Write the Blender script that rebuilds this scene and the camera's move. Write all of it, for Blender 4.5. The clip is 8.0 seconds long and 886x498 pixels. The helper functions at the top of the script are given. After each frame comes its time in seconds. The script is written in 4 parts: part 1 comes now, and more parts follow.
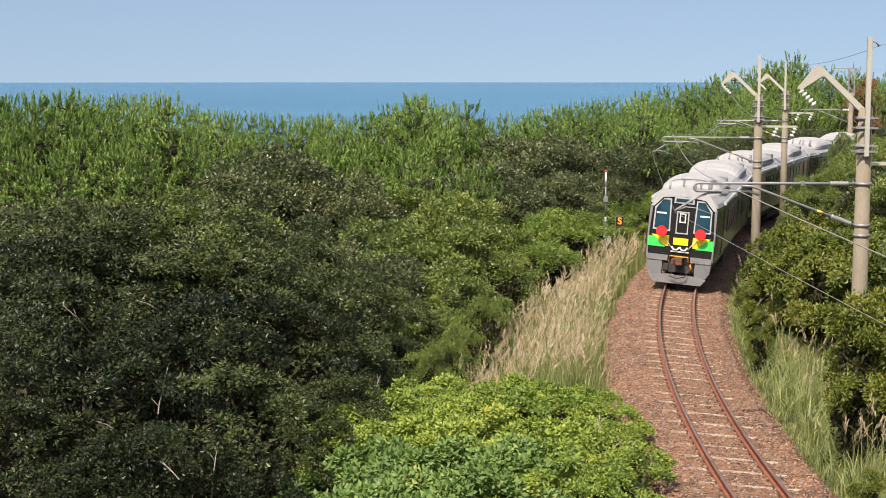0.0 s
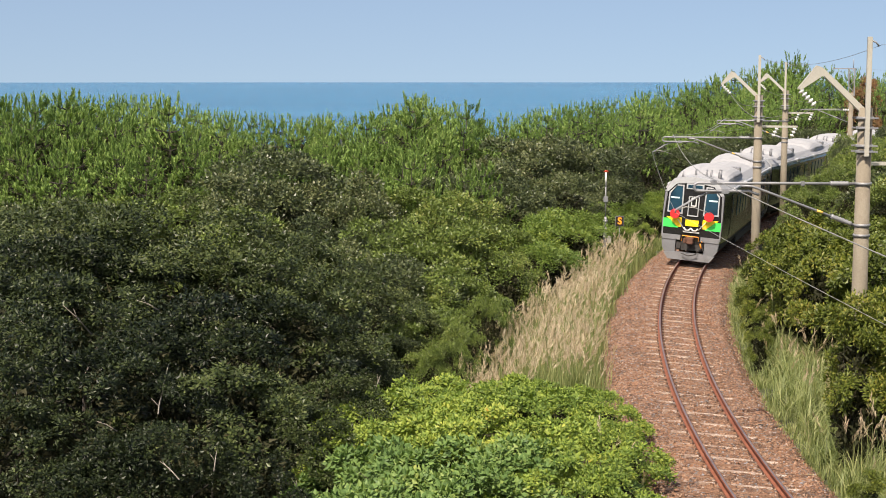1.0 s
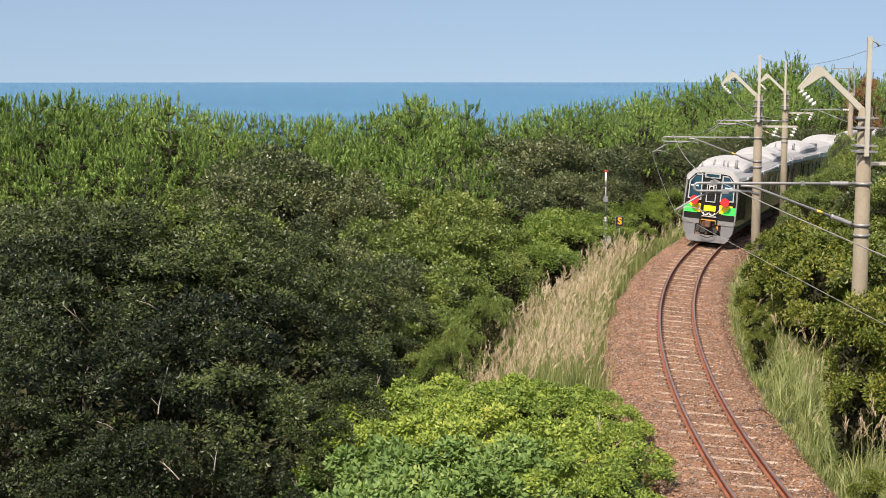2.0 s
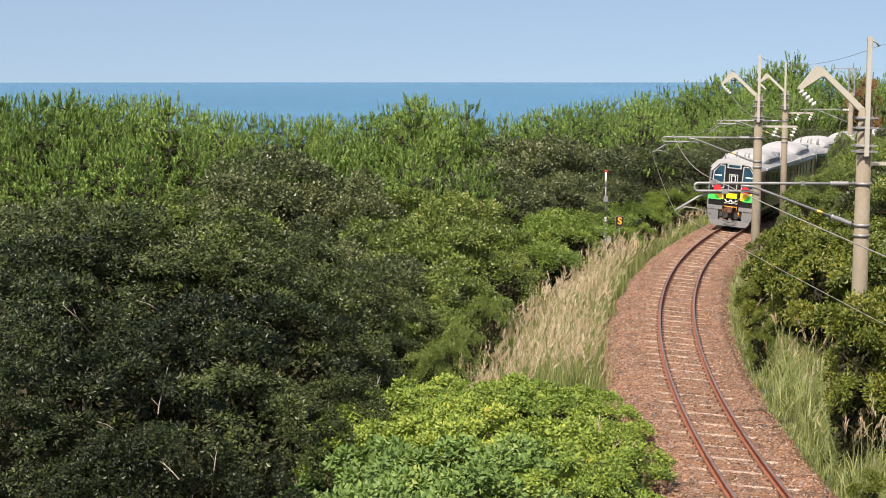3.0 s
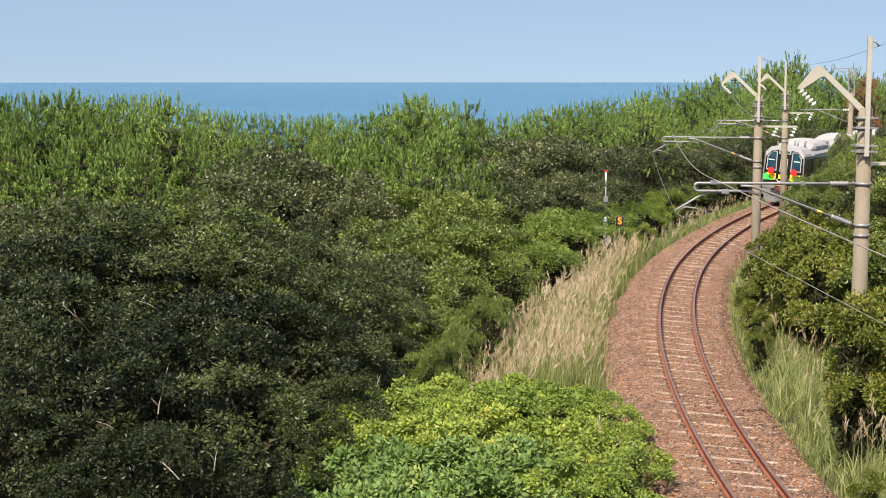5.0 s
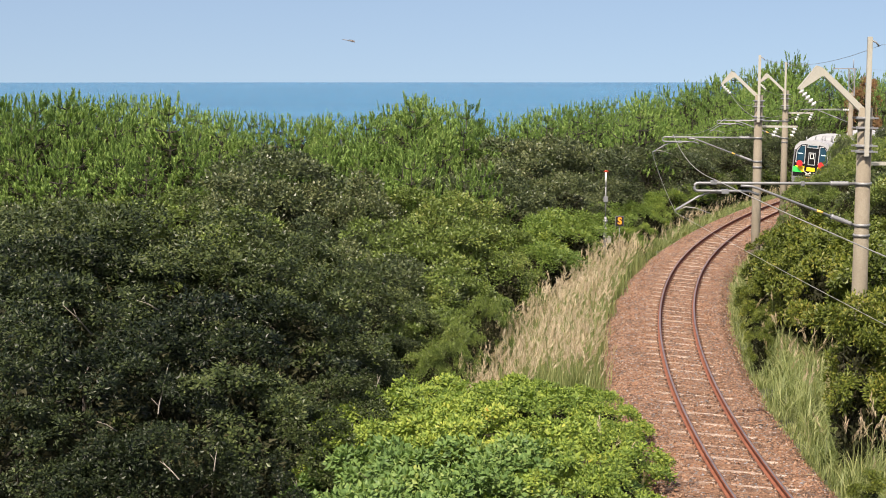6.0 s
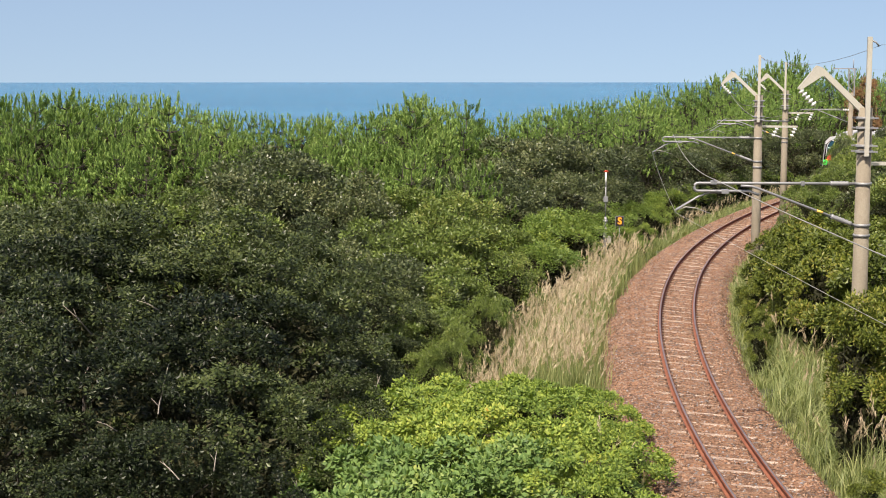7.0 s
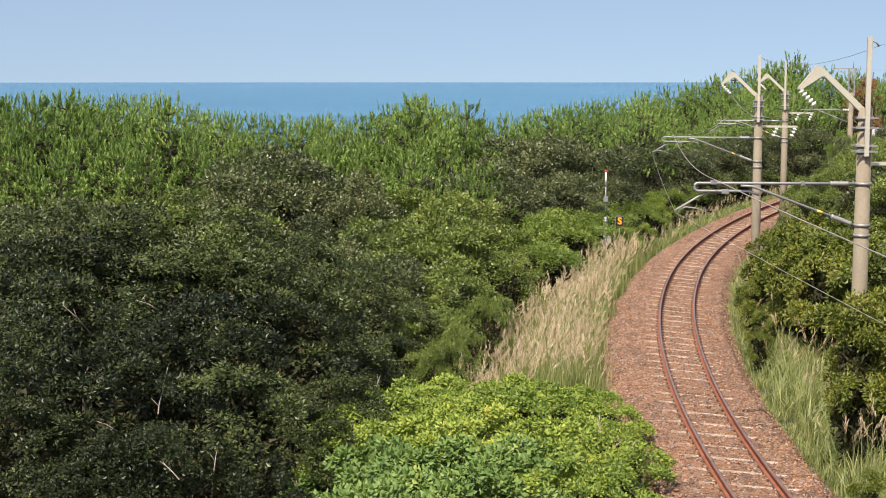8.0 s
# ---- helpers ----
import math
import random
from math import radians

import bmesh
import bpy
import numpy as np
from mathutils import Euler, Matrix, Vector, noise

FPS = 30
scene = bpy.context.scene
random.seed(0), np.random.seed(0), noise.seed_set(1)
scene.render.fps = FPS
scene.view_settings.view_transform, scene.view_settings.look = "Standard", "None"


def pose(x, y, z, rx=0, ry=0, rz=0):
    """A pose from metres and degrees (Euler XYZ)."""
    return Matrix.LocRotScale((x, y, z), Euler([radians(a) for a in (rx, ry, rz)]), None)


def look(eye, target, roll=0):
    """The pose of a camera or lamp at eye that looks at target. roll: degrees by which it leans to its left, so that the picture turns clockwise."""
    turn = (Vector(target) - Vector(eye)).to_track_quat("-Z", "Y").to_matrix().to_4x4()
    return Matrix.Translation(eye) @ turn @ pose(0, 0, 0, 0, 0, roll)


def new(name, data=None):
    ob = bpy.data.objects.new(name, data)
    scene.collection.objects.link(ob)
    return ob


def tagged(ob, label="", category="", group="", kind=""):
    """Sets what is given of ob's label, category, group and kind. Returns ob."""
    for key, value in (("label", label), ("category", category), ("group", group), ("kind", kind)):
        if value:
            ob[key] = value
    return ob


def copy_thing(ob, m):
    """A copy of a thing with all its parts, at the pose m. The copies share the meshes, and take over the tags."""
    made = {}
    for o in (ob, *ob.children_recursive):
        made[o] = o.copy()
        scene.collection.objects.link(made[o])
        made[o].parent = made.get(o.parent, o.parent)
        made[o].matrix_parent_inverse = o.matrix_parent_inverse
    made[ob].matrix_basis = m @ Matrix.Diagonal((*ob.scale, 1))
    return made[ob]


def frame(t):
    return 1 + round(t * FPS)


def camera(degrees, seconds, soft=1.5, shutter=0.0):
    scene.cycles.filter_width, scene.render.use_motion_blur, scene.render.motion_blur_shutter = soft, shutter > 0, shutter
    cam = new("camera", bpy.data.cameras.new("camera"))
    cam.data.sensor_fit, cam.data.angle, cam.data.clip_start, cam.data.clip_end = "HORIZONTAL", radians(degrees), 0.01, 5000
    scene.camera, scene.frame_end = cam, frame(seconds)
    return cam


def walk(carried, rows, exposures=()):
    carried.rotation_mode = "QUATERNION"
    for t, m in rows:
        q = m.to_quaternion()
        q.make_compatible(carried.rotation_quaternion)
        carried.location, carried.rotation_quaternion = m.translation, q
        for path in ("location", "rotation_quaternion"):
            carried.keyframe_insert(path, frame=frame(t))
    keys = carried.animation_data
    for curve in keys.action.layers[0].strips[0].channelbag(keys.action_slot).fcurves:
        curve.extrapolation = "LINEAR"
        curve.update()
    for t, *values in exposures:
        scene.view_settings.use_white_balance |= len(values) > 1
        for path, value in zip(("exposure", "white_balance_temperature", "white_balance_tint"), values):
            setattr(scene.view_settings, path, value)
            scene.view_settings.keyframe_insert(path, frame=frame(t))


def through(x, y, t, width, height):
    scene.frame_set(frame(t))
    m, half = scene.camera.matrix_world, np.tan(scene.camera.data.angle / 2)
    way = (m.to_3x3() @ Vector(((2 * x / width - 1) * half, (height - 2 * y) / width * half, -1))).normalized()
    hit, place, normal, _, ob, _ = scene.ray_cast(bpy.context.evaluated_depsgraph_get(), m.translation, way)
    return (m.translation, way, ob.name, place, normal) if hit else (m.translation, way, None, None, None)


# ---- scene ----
CAM_Z = 7.743
cam = camera(33.56, 8.0, soft=0.95)
EYE = look((0, 0, CAM_Z), (0, 100, CAM_Z - 11.596))
walk(cam, [(0, EYE), (8.0, EYE)], exposures=[(0, 0.78, 7230, 12), (2.0, 0.80, 7230, 12), (3.5, 0.87, 7230, 12), (8.0, 0.87, 7230, 12)])

# ---- world, sun ----
SUN_EL, SUN_AZ = 55, 208          # degrees; azimuth clockwise from +y
world = bpy.data.worlds.new("sky")
scene.world = world
world.use_nodes = True
wn = world.node_tree.nodes
sky = wn.new("ShaderNodeTexSky")
sky.sky_type = 'NISHITA'
sky.sun_disc = False
sky.sun_elevation = radians(SUN_EL)
sky.sun_rotation = radians(SUN_AZ)
sky.altitude = 0
sky.air_density, sky.dust_density, sky.ozone_density = 1.0, 2.7, 2.4
way = wn.new("ShaderNodeTexCoord")
lift = wn.new("ShaderNodeVectorMath")
lift.operation = 'ADD'
lift.inputs[1].default_value = (0, 0, 0.17)      # clear air: no yellow band on the horizon
world.node_tree.links.new(way.outputs["Generated"], lift.inputs[0])
world.node_tree.links.new(lift.outputs[0], sky.inputs[0])
wn["Background"].inputs[1].default_value = 0.108
world.node_tree.links.new(sky.outputs[0], wn["Background"].inputs[0])
sun_data = bpy.data.lights.new("sun", 'SUN')
sun_data.energy, sun_data.angle, sun_data.color = 5.0, radians(0.53), (1.0, 0.94, 0.86)
sun = new("sun", sun_data)
a, e = radians(SUN_AZ), radians(SUN_EL)
sun.matrix_world = look((30 * math.sin(a) * math.cos(e), 30 * math.cos(a) * math.cos(e), 30 * math.sin(e)), (0, 0, 0))

rng = np.random.default_rng(7)


# ---- materials ----
def material(name, rough=0.6, metal=0.0):
    m = bpy.data.materials.new(name)
    m.use_nodes = True
    b = m.node_tree.nodes["Principled BSDF"]
    b.inputs["Roughness"].default_value = rough
    b.inputs["Metallic"].default_value = metal
    return m, m.node_tree.nodes, m.node_tree.links, b


def ramp(nodes, stops):
    r = nodes.new("ShaderNodeValToRGB")
    el = r.color_ramp.elements
    while len(el) < len(stops):
        el.new(0.5)
    for q, (p, c) in zip(el, stops):
        q.position, q.color = p, (*c, 1)
    return r


def texcoord(nodes):
    return nodes.new("ShaderNodeTexCoord").outputs["Object"]


def noise_tex(nodes, links, vec, scale, detail=5, rough=0.6):
    n = nodes.new("ShaderNodeTexNoise")
    n.inputs["Scale"].default_value, n.inputs["Detail"].default_value, n.inputs["Roughness"].default_value = scale, detail, rough
    links.new(vec, n.inputs["Vector"])
    return n.outputs["Fac"]


def bump(nodes, links, height, b, strength=0.4, dist=0.02):
    n = nodes.new("ShaderNodeBump")
    n.inputs["Strength"].default_value, n.inputs["Distance"].default_value = strength, dist
    links.new(height, n.inputs["Height"])
    links.new(n.outputs[0], b.inputs["Normal"])


def mottled(name, stops, scale=3.0, fine=40.0, rough=0.7, metal=0.0, relief=0.3, dist=0.01):
    """Two scales of variation and a fine relief."""
    m, n, l, b = material(name, rough, metal)
    v = texcoord(n)
    big, small = noise_tex(n, l, v, scale), noise_tex(n, l, v, fine, 3)
    mix = n.new("ShaderNodeMath")
    mix.operation = 'MULTIPLY_ADD'
    l.new(small, mix.inputs[0])
    mix.inputs[1].default_value = 0.45
    half = n.new("ShaderNodeMath")
    half.operation = 'MULTIPLY'
    half.inputs[1].default_value = 0.55
    l.new(big, half.inputs[0])
    l.new(half.outputs[0], mix.inputs[2])
    r = ramp(n, stops)
    l.new(mix.outputs[0], r.inputs[0])
    l.new(r.outputs[0], b.inputs["Base Color"])
    if relief:
        bump(n, l, small, b, relief, dist)
    return m


def leafy(name, stops, gloss=0.45, through=0.3, patch=0.35, shine=0.35):
    """Leaf: each leaf its own shade, groups of leaves lighter or darker, light passes through."""
    m, n, l, b = material(name, gloss)
    b.inputs["Specular IOR Level"].default_value = shine
    geo = n.new("ShaderNodeNewGeometry")
    obj = n.new("ShaderNodeObjectInfo")
    big = noise_tex(n, l, geo.outputs["Position"], 0.8, 3)
    mad = n.new("ShaderNodeMath")
    mad.operation = 'MULTIPLY_ADD'
    l.new(big, mad.inputs[0])
    mad.inputs[1].default_value = patch * 2
    add = n.new("ShaderNodeMath")
    add.operation = 'MULTIPLY_ADD'
    l.new(geo.outputs["Random Per Island"], add.inputs[0])
    add.inputs[1].default_value = 0.55
    add.inputs[2].default_value = -0.24
    per = n.new("ShaderNodeMath")
    per.operation = 'MULTIPLY_ADD'
    l.new(obj.outputs["Random"], per.inputs[0])
    per.inputs[1].default_value = 0.25
    l.new(add.outputs[0], per.inputs[2])
    l.new(per.outputs[0], mad.inputs[2])
    r = ramp(n, stops)
    l.new(mad.outputs[0], r.inputs[0])
    l.new(r.outputs[0], b.inputs["Base Color"])
    tr = n.new("ShaderNodeBsdfTranslucent")
    warm = n.new("ShaderNodeMixRGB")
    warm.blend_type = 'MULTIPLY'
    warm.inputs[0].default_value = 1
    warm.inputs[2].default_value = (1.25, 1.35, 0.55, 1)
    l.new(r.outputs[0], warm.inputs[1])
    l.new(warm.outputs[0], tr.inputs[0])
    mx = n.new("ShaderNodeMixShader")
    mx.inputs[0].default_value = through
    l.new(b.outputs[0], mx.inputs[1])
    l.new(tr.outputs[0], mx.inputs[2])
    l.new(mx.outputs[0], n["Material Output"].inputs[0])
    return m


def paint(name, col, rough=0.4, metal=0.0, dirt=0.15, scale=2.0):
    lo = tuple(c * (1 - dirt) for c in col)
    hi = tuple(min(1, c * (1 + dirt * 0.5)) for c in col)
    return mottled(name, [(0.3, lo), (0.6, col), (0.75, hi)], scale, 25, rough, metal, 0.03, 0.002)


# Dark glossy leaf, coloured darker still for the shade on the near trees.
M_BROAD_SHADE = leafy("shaded_broad_leaf", [(0.0, (0.0035, 0.0057, 0.0029)), (0.45, (0.0099, 0.0157, 0.0060)), (0.75, (0.0262, 0.0368, 0.0119)), (1.0, (0.0796, 0.0994, 0.0359))], 0.40, 0.08, 0.4, 0.2)
M_OLIVE = leafy("olive_leaf", [(0.0, (0.0100, 0.0138, 0.0037)), (0.45, (0.0289, 0.0426, 0.0123)), (0.75, (0.0633, 0.0816, 0.0259)), (1.0, (0.1366, 0.1540, 0.0568))], 0.40, 0.14, 0.4, 0.22)
M_BROAD = leafy("broad_leaf", [(0.0, (0.0132, 0.0199, 0.0074)), (0.45, (0.0395, 0.0537, 0.0209)), (0.75, (0.0789, 0.0964, 0.0354)), (1.0, (0.1577, 0.1642, 0.0759))], 0.40, 0.10, 0.4, 0.32)
M_BROAD_WARM = leafy("broad_leaf_warm", [(0.0, (0.0257, 0.0373, 0.0081)), (0.45, (0.0761, 0.1118, 0.0231)), (0.75, (0.1325, 0.1772, 0.0381)), (1.0, (0.2209, 0.2280, 0.0670))], 0.42, 0.15, 0.4)
M_SHRUB = leafy("shrub_leaf", [(0.0, (0.0432, 0.0764, 0.0161)), (0.35, (0.1269, 0.1921, 0.0391)), (0.7, (0.2430, 0.3053, 0.0575)), (0.93, (0.3699, 0.3743, 0.0782)), (1.0, (0.6413, 0.2758, 0.0552))], 0.5, 0.30, 0.35, 0.22)
M_COOL = leafy("cool_shrub_leaf", [(0.0, (0.0343, 0.0678, 0.0185)), (0.35, (0.0831, 0.1452, 0.0420)), (0.7, (0.1466, 0.2226, 0.0630)), (0.95, (0.2541, 0.3001, 0.0840)), (1.0, (0.4105, 0.3485, 0.0840))], 0.5, 0.25, 0.35, 0.2)
M_BUSH = leafy("bush_leaf", [(0.0, (0.0198, 0.0308, 0.0059)), (0.45, (0.0650, 0.0874, 0.0143)), (0.75, (0.1219, 0.1456, 0.0235)), (1.0, (0.2529, 0.2266, 0.0505))], 0.45, 0.22, 0.4, 0.25)
M_PINE = leafy("pine_needle", [(0.0, (0.0284, 0.0542, 0.0158)), (0.4, (0.0927, 0.1628, 0.0389)), (0.75, (0.1814, 0.2702, 0.0643)), (1.0, (0.3150, 0.3982, 0.1273))], 0.6, 0.14, 0.4, 0.2)
M_CYPRESS = leafy("feathery_leaf", [(0.0, (0.0488, 0.0813, 0.0192)), (0.5, (0.1137, 0.1750, 0.0329)), (1.0, (0.2275, 0.2625, 0.0480))], 0.5, 0.3)
M_RUSTLEAF = leafy("rust_leaf", [(0.0, (0.07, 0.045, 0.02)), (0.5, (0.17, 0.085, 0.038)), (1.0, (0.24, 0.15, 0.06))], 0.5, 0.3)
M_GRASS = leafy("grass_blade", [(0.0, (0.0726, 0.1080, 0.0343)), (0.5, (0.1936, 0.2322, 0.0894)), (0.8, (0.3267, 0.3240, 0.1513)), (1.0, (0.5324, 0.4320, 0.2888))], 0.5, 0.3)
M_GRASSGREEN = leafy("green_grass_blade", [(0.0, (0.0496, 0.0745, 0.0228)), (0.5, (0.1682, 0.2053, 0.0746)), (0.85, (0.2977, 0.3053, 0.1366)), (1.0, (0.5155, 0.4096, 0.2960))], 0.5, 0.3)
M_PLUME = leafy("grass_plume", [(0.0, (0.2745, 0.1904, 0.1380)), (0.5, (0.4314, 0.3427, 0.2513)), (1.0, (0.6078, 0.5236, 0.4140))], 0.8, 0.35)
M_BARK = mottled("bark", [(0.3, (0.016, 0.013, 0.010)), (0.55, (0.040, 0.033, 0.026)), (0.75, (0.085, 0.072, 0.06))], 4, 60, 0.9, 0, 0.6, 0.02)
# Filler inside the crowns: their inner shade is put into this near-black colour.
M_CROWN_SHADE = leafy("crown_shade_leaf", [(0.0, (0.010, 0.011, 0.005)), (0.5, (0.022, 0.024, 0.010)), (1.0, (0.05, 0.045, 0.022))], 0.7, 0.05, 0.4, 0.15)
M_TWIG = mottled("dry_twig", [(0.3, (0.13, 0.11, 0.09)), (0.6, (0.25, 0.22, 0.19)), (0.8, (0.36, 0.33, 0.29))], 5, 60, 0.85, 0, 0.3, 0.004)
M_SOIL = mottled("soil", [(0.3, (0.02, 0.026, 0.010)), (0.5, (0.045, 0.055, 0.02)), (0.7, (0.09, 0.085, 0.04))], 0.6, 9, 0.95, 0, 0.6, 0.05)
M_RAIL_SIDE = mottled("rusty_rail", [(0.3, (0.1008, 0.0312, 0.0171)), (0.5, (0.1872, 0.0607, 0.0323)), (0.7, (0.2592, 0.0984, 0.0551))], 3, 50, 0.8, 0.1, 0.3, 0.003)
M_RAIL_TOP = mottled("worn_rail_head", [(0.3, (0.2400, 0.1716, 0.1520)), (0.6, (0.3840, 0.3120, 0.2880)), (0.8, (0.4800, 0.4290, 0.4000))], 3, 60, 0.38, 0.8, 0.05, 0.001)
M_SLEEPER = mottled("weathered_sleeper", [(0.32, (0.16, 0.095, 0.062)), (0.48, (0.27, 0.19, 0.145)), (0.62, (0.55, 0.50, 0.45))], 1.6, 30, 0.85, 0, 0.5, 0.01)
M_SLEEPER_OLD = mottled("dusty_sleeper", [(0.3, (0.12, 0.065, 0.040)), (0.55, (0.21, 0.12, 0.077)), (0.72, (0.38, 0.28, 0.22))], 1.6, 30, 0.9, 0, 0.5, 0.01)
M_CONCRETE = mottled("pole_concrete", [(0.3, (0.1152, 0.0944, 0.0686)), (0.5, (0.1672, 0.1432, 0.1061)), (0.7, (0.2128, 0.1888, 0.1498))], 1.2, 30, 0.85, 0, 0.3, 0.004)
M_STEEL = mottled("galvanised_steel", [(0.3, (0.1598, 0.1621, 0.1672)), (0.6, (0.2235, 0.2272, 0.2371)), (0.8, (0.2768, 0.2812, 0.2888))], 3, 40, 0.5, 0.3, 0.05, 0.001)
M_PALE = mottled("pale_painted_steel", [(0.3, (0.2736, 0.2619, 0.2218)), (0.6, (0.3456, 0.3321, 0.2886)), (0.8, (0.3960, 0.3834, 0.3397))], 2, 30, 0.6, 0, 0.1, 0.002)
M_PORCELAIN = paint("porcelain", (0.58, 0.58, 0.56), 0.25)
M_WIRE = paint("old_copper_wire", (0.32, 0.31, 0.29), 0.5, 0.4)
M_WIRE_DARK = paint("dark_wire", (0.16, 0.16, 0.16), 0.5)


def crushed_stone():
    """Stones told apart by cells of differing shade, over broader rusty stains."""
    m, n, l, b = material("ballast_stone", 0.9)
    v = texcoord(n)
    cell = n.new("ShaderNodeTexVoronoi")
    cell.inputs["Scale"].default_value = 24
    l.new(v, cell.inputs["Vector"])
    grey = n.new("ShaderNodeSeparateColor")
    l.new(cell.outputs["Color"], grey.inputs[0])
    r = ramp(n, [(0.0, (0.065, 0.038, 0.026)), (0.35, (0.175, 0.090, 0.052)), (0.62, (0.245, 0.135, 0.081)), (0.84, (0.32, 0.215, 0.15)), (0.93, (0.15, 0.15, 0.165)), (1.0, (0.20, 0.205, 0.225))])
    l.new(grey.outputs[0], r.inputs[0])
    stain = noise_tex(n, l, v, 0.9, 5)
    r2 = ramp(n, [(0.35, (0.66, 0.62, 0.58)), (0.65, (1.04, 0.96, 0.88))])
    l.new(stain, r2.inputs[0])
    mx = n.new("ShaderNodeMixRGB")
    mx.blend_type = 'MULTIPLY'
    mx.inputs[0].default_value = 1
    l.new(r.outputs[0], mx.inputs[1])
    l.new(r2.outputs[0], mx.inputs[2])
    l.new(mx.outputs[0], b.inputs["Base Color"])
    bump(n, l, cell.outputs["Distance"], b, 0.9, 0.05)
    return m


M_BALLAST = crushed_stone()


# ---- mesh helpers ----
def part(name, bm, mat, parent=None, label=""):
    me = bpy.data.meshes.new(name)
    bm.to_mesh(me)
    bm.free()
    me.materials.append(mat)
    ob = new(name, me)
    ob.parent = parent
    if label:
        ob["label"] = label
    return ob


def raw(name, verts, faces, mat, parent=None, smooth=False):
    """A mesh from arrays; faces is an (n, 3) or (n, 4) array."""
    me = bpy.data.meshes.new(name)
    verts, faces = np.asarray(verts, dtype=np.float32), np.asarray(faces, dtype=np.int32)
    k = faces.shape[1]
    me.vertices.add(len(verts))
    me.vertices.foreach_set("co", verts.ravel())
    me.loops.add(faces.size)
    me.loops.foreach_set("vertex_index", faces.ravel())
    me.polygons.add(len(faces))
    me.polygons.foreach_set("loop_start", np.arange(len(faces), dtype=np.int32) * k)
    me.polygons.foreach_set("use_smooth", np.full(len(faces), smooth))
    me.update(calc_edges=True)
    me.materials.append(mat)
    ob = new(name, me)
    ob.parent = parent
    return ob


def box(bm, x0, x1, y0, y1, z0, z1, bevel=0.0):
    r = bmesh.ops.create_cube(bm, size=1, matrix=Matrix.LocRotScale(((x0 + x1) / 2, (y0 + y1) / 2, (z0 + z1) / 2), None, (x1 - x0, y1 - y0, z1 - z0)))
    if bevel:
        es = list({e for v in r["verts"] for e in v.link_edges})
        bmesh.ops.bevel(bm, geom=es, offset=bevel, segments=2, affect='EDGES')
    return bm


def tube(bm, pts, radius, sides=8, radii=None, cap=True):
    """A round tube along points."""
    pts = [Vector(p) for p in pts]
    rings = []
    for i, p in enumerate(pts):
        d = (pts[min(i + 1, len(pts) - 1)] - pts[max(i - 1, 0)]).normalized()
        ref = Vector((0, 0, 1)) if abs(d.z) < 0.9 else Vector((1, 0, 0))
        u = d.cross(ref).normalized()
        w = d.cross(u)
        r = radii[i] if radii else radius
        rings.append([bm.verts.new(p + (u * math.cos(2 * math.pi * k / sides) + w * math.sin(2 * math.pi * k / sides)) * r) for k in range(sides)])
    for a, b in zip(rings, rings[1:]):
        for k in range(sides):
            f = bm.faces.new((a[k], a[(k + 1) % sides], b[(k + 1) % sides], b[k]))
            f.smooth = True
    if cap:
        bm.faces.new(rings[0][::-1])
        bm.faces.new(rings[-1])
    return bm


def prism(bm, outline, y0, y1):
    """An outline in x, z pushed from y0 to y1."""
    a = [bm.verts.new((x, y0, z)) for x, z in outline]
    b = [bm.verts.new((x, y1, z)) for x, z in outline]
    n = len(a)
    bm.faces.new(a)
    bm.faces.new(b[::-1])
    for i in range(n):
        bm.faces.new((a[i], b[i], b[(i + 1) % n], a[(i + 1) % n]))
    bmesh.ops.recalc_face_normals(bm, faces=bm.faces)
    return bm


def thing(name, label, category, m=None, group="", kind=""):
    ob = new(name)
    ob.empty_display_size = 0.3
    if m is not None:
        ob.matrix_world = m
    return tagged(ob, label, category, group, kind)


# ---- the track's line ----
KNOT = 11.194
BENDS = [0.0059, 0.0076, 0.0063, 0.0068, 0.0071, 0.0054, 0.0049, 0.0046, 0.0043]
DS = 0.25
S0 = -60.0
_s = np.arange(S0, 190, DS)
_k = np.where(_s < 0, 0.0, np.interp(_s, np.arange(9) * KNOT, BENDS))
_h = -0.0332 + np.cumsum(_k) * DS
_x, _y = np.cumsum(np.sin(_h)) * DS, np.cumsum(np.cos(_h)) * DS
_i0 = int(-S0 / DS)
_x += 6.081 - _x[_i0]
_y += 20.944 - _y[_i0]
CANT = 0.0905
ROLL = math.degrees(math.asin(CANT / 1.13))


def line(s):
    """Place and heading of the track's middle, s metres along it."""
    return np.interp(s, _s, _x), np.interp(s, _s, _y), np.interp(s, _s, _h)


def beside(s, d, z=0.0):
    """The point d metres to the right of the track's middle."""
    x, y, h = line(s)
    return Vector((x + d * math.cos(h), y - d * math.sin(h), z))


def off_track(X, Y):
    """Signed distance from the track's middle (right is positive), for arrays."""
    X, Y = np.atleast_1d(X).astype(float), np.atleast_1d(Y).astype(float)
    sx, sy, sh = _x[::4], _y[::4], _h[::4]
    out = np.empty(X.shape)
    fx, fy, fo = X.ravel(), Y.ravel(), out.ravel()
    for c in range(0, len(fx), 4000):
        dx, dy = fx[c:c + 4000, None] - sx, fy[c:c + 4000, None] - sy
        i = (dx * dx + dy * dy).argmin(1)
        r = np.arange(len(i))
        side = dx[r, i] * np.cos(sh[i]) - dy[r, i] * np.sin(sh[i])
        fo[c:c + 4000] = np.sign(side) * np.sqrt(dx[r, i] ** 2 + dy[r, i] ** 2)
    return out


SEA_Z = -4.6


def smooth(a, b, v):
    t = np.clip((v - a) / (b - a), 0, 1)
    return t * t * (3 - 2 * t)


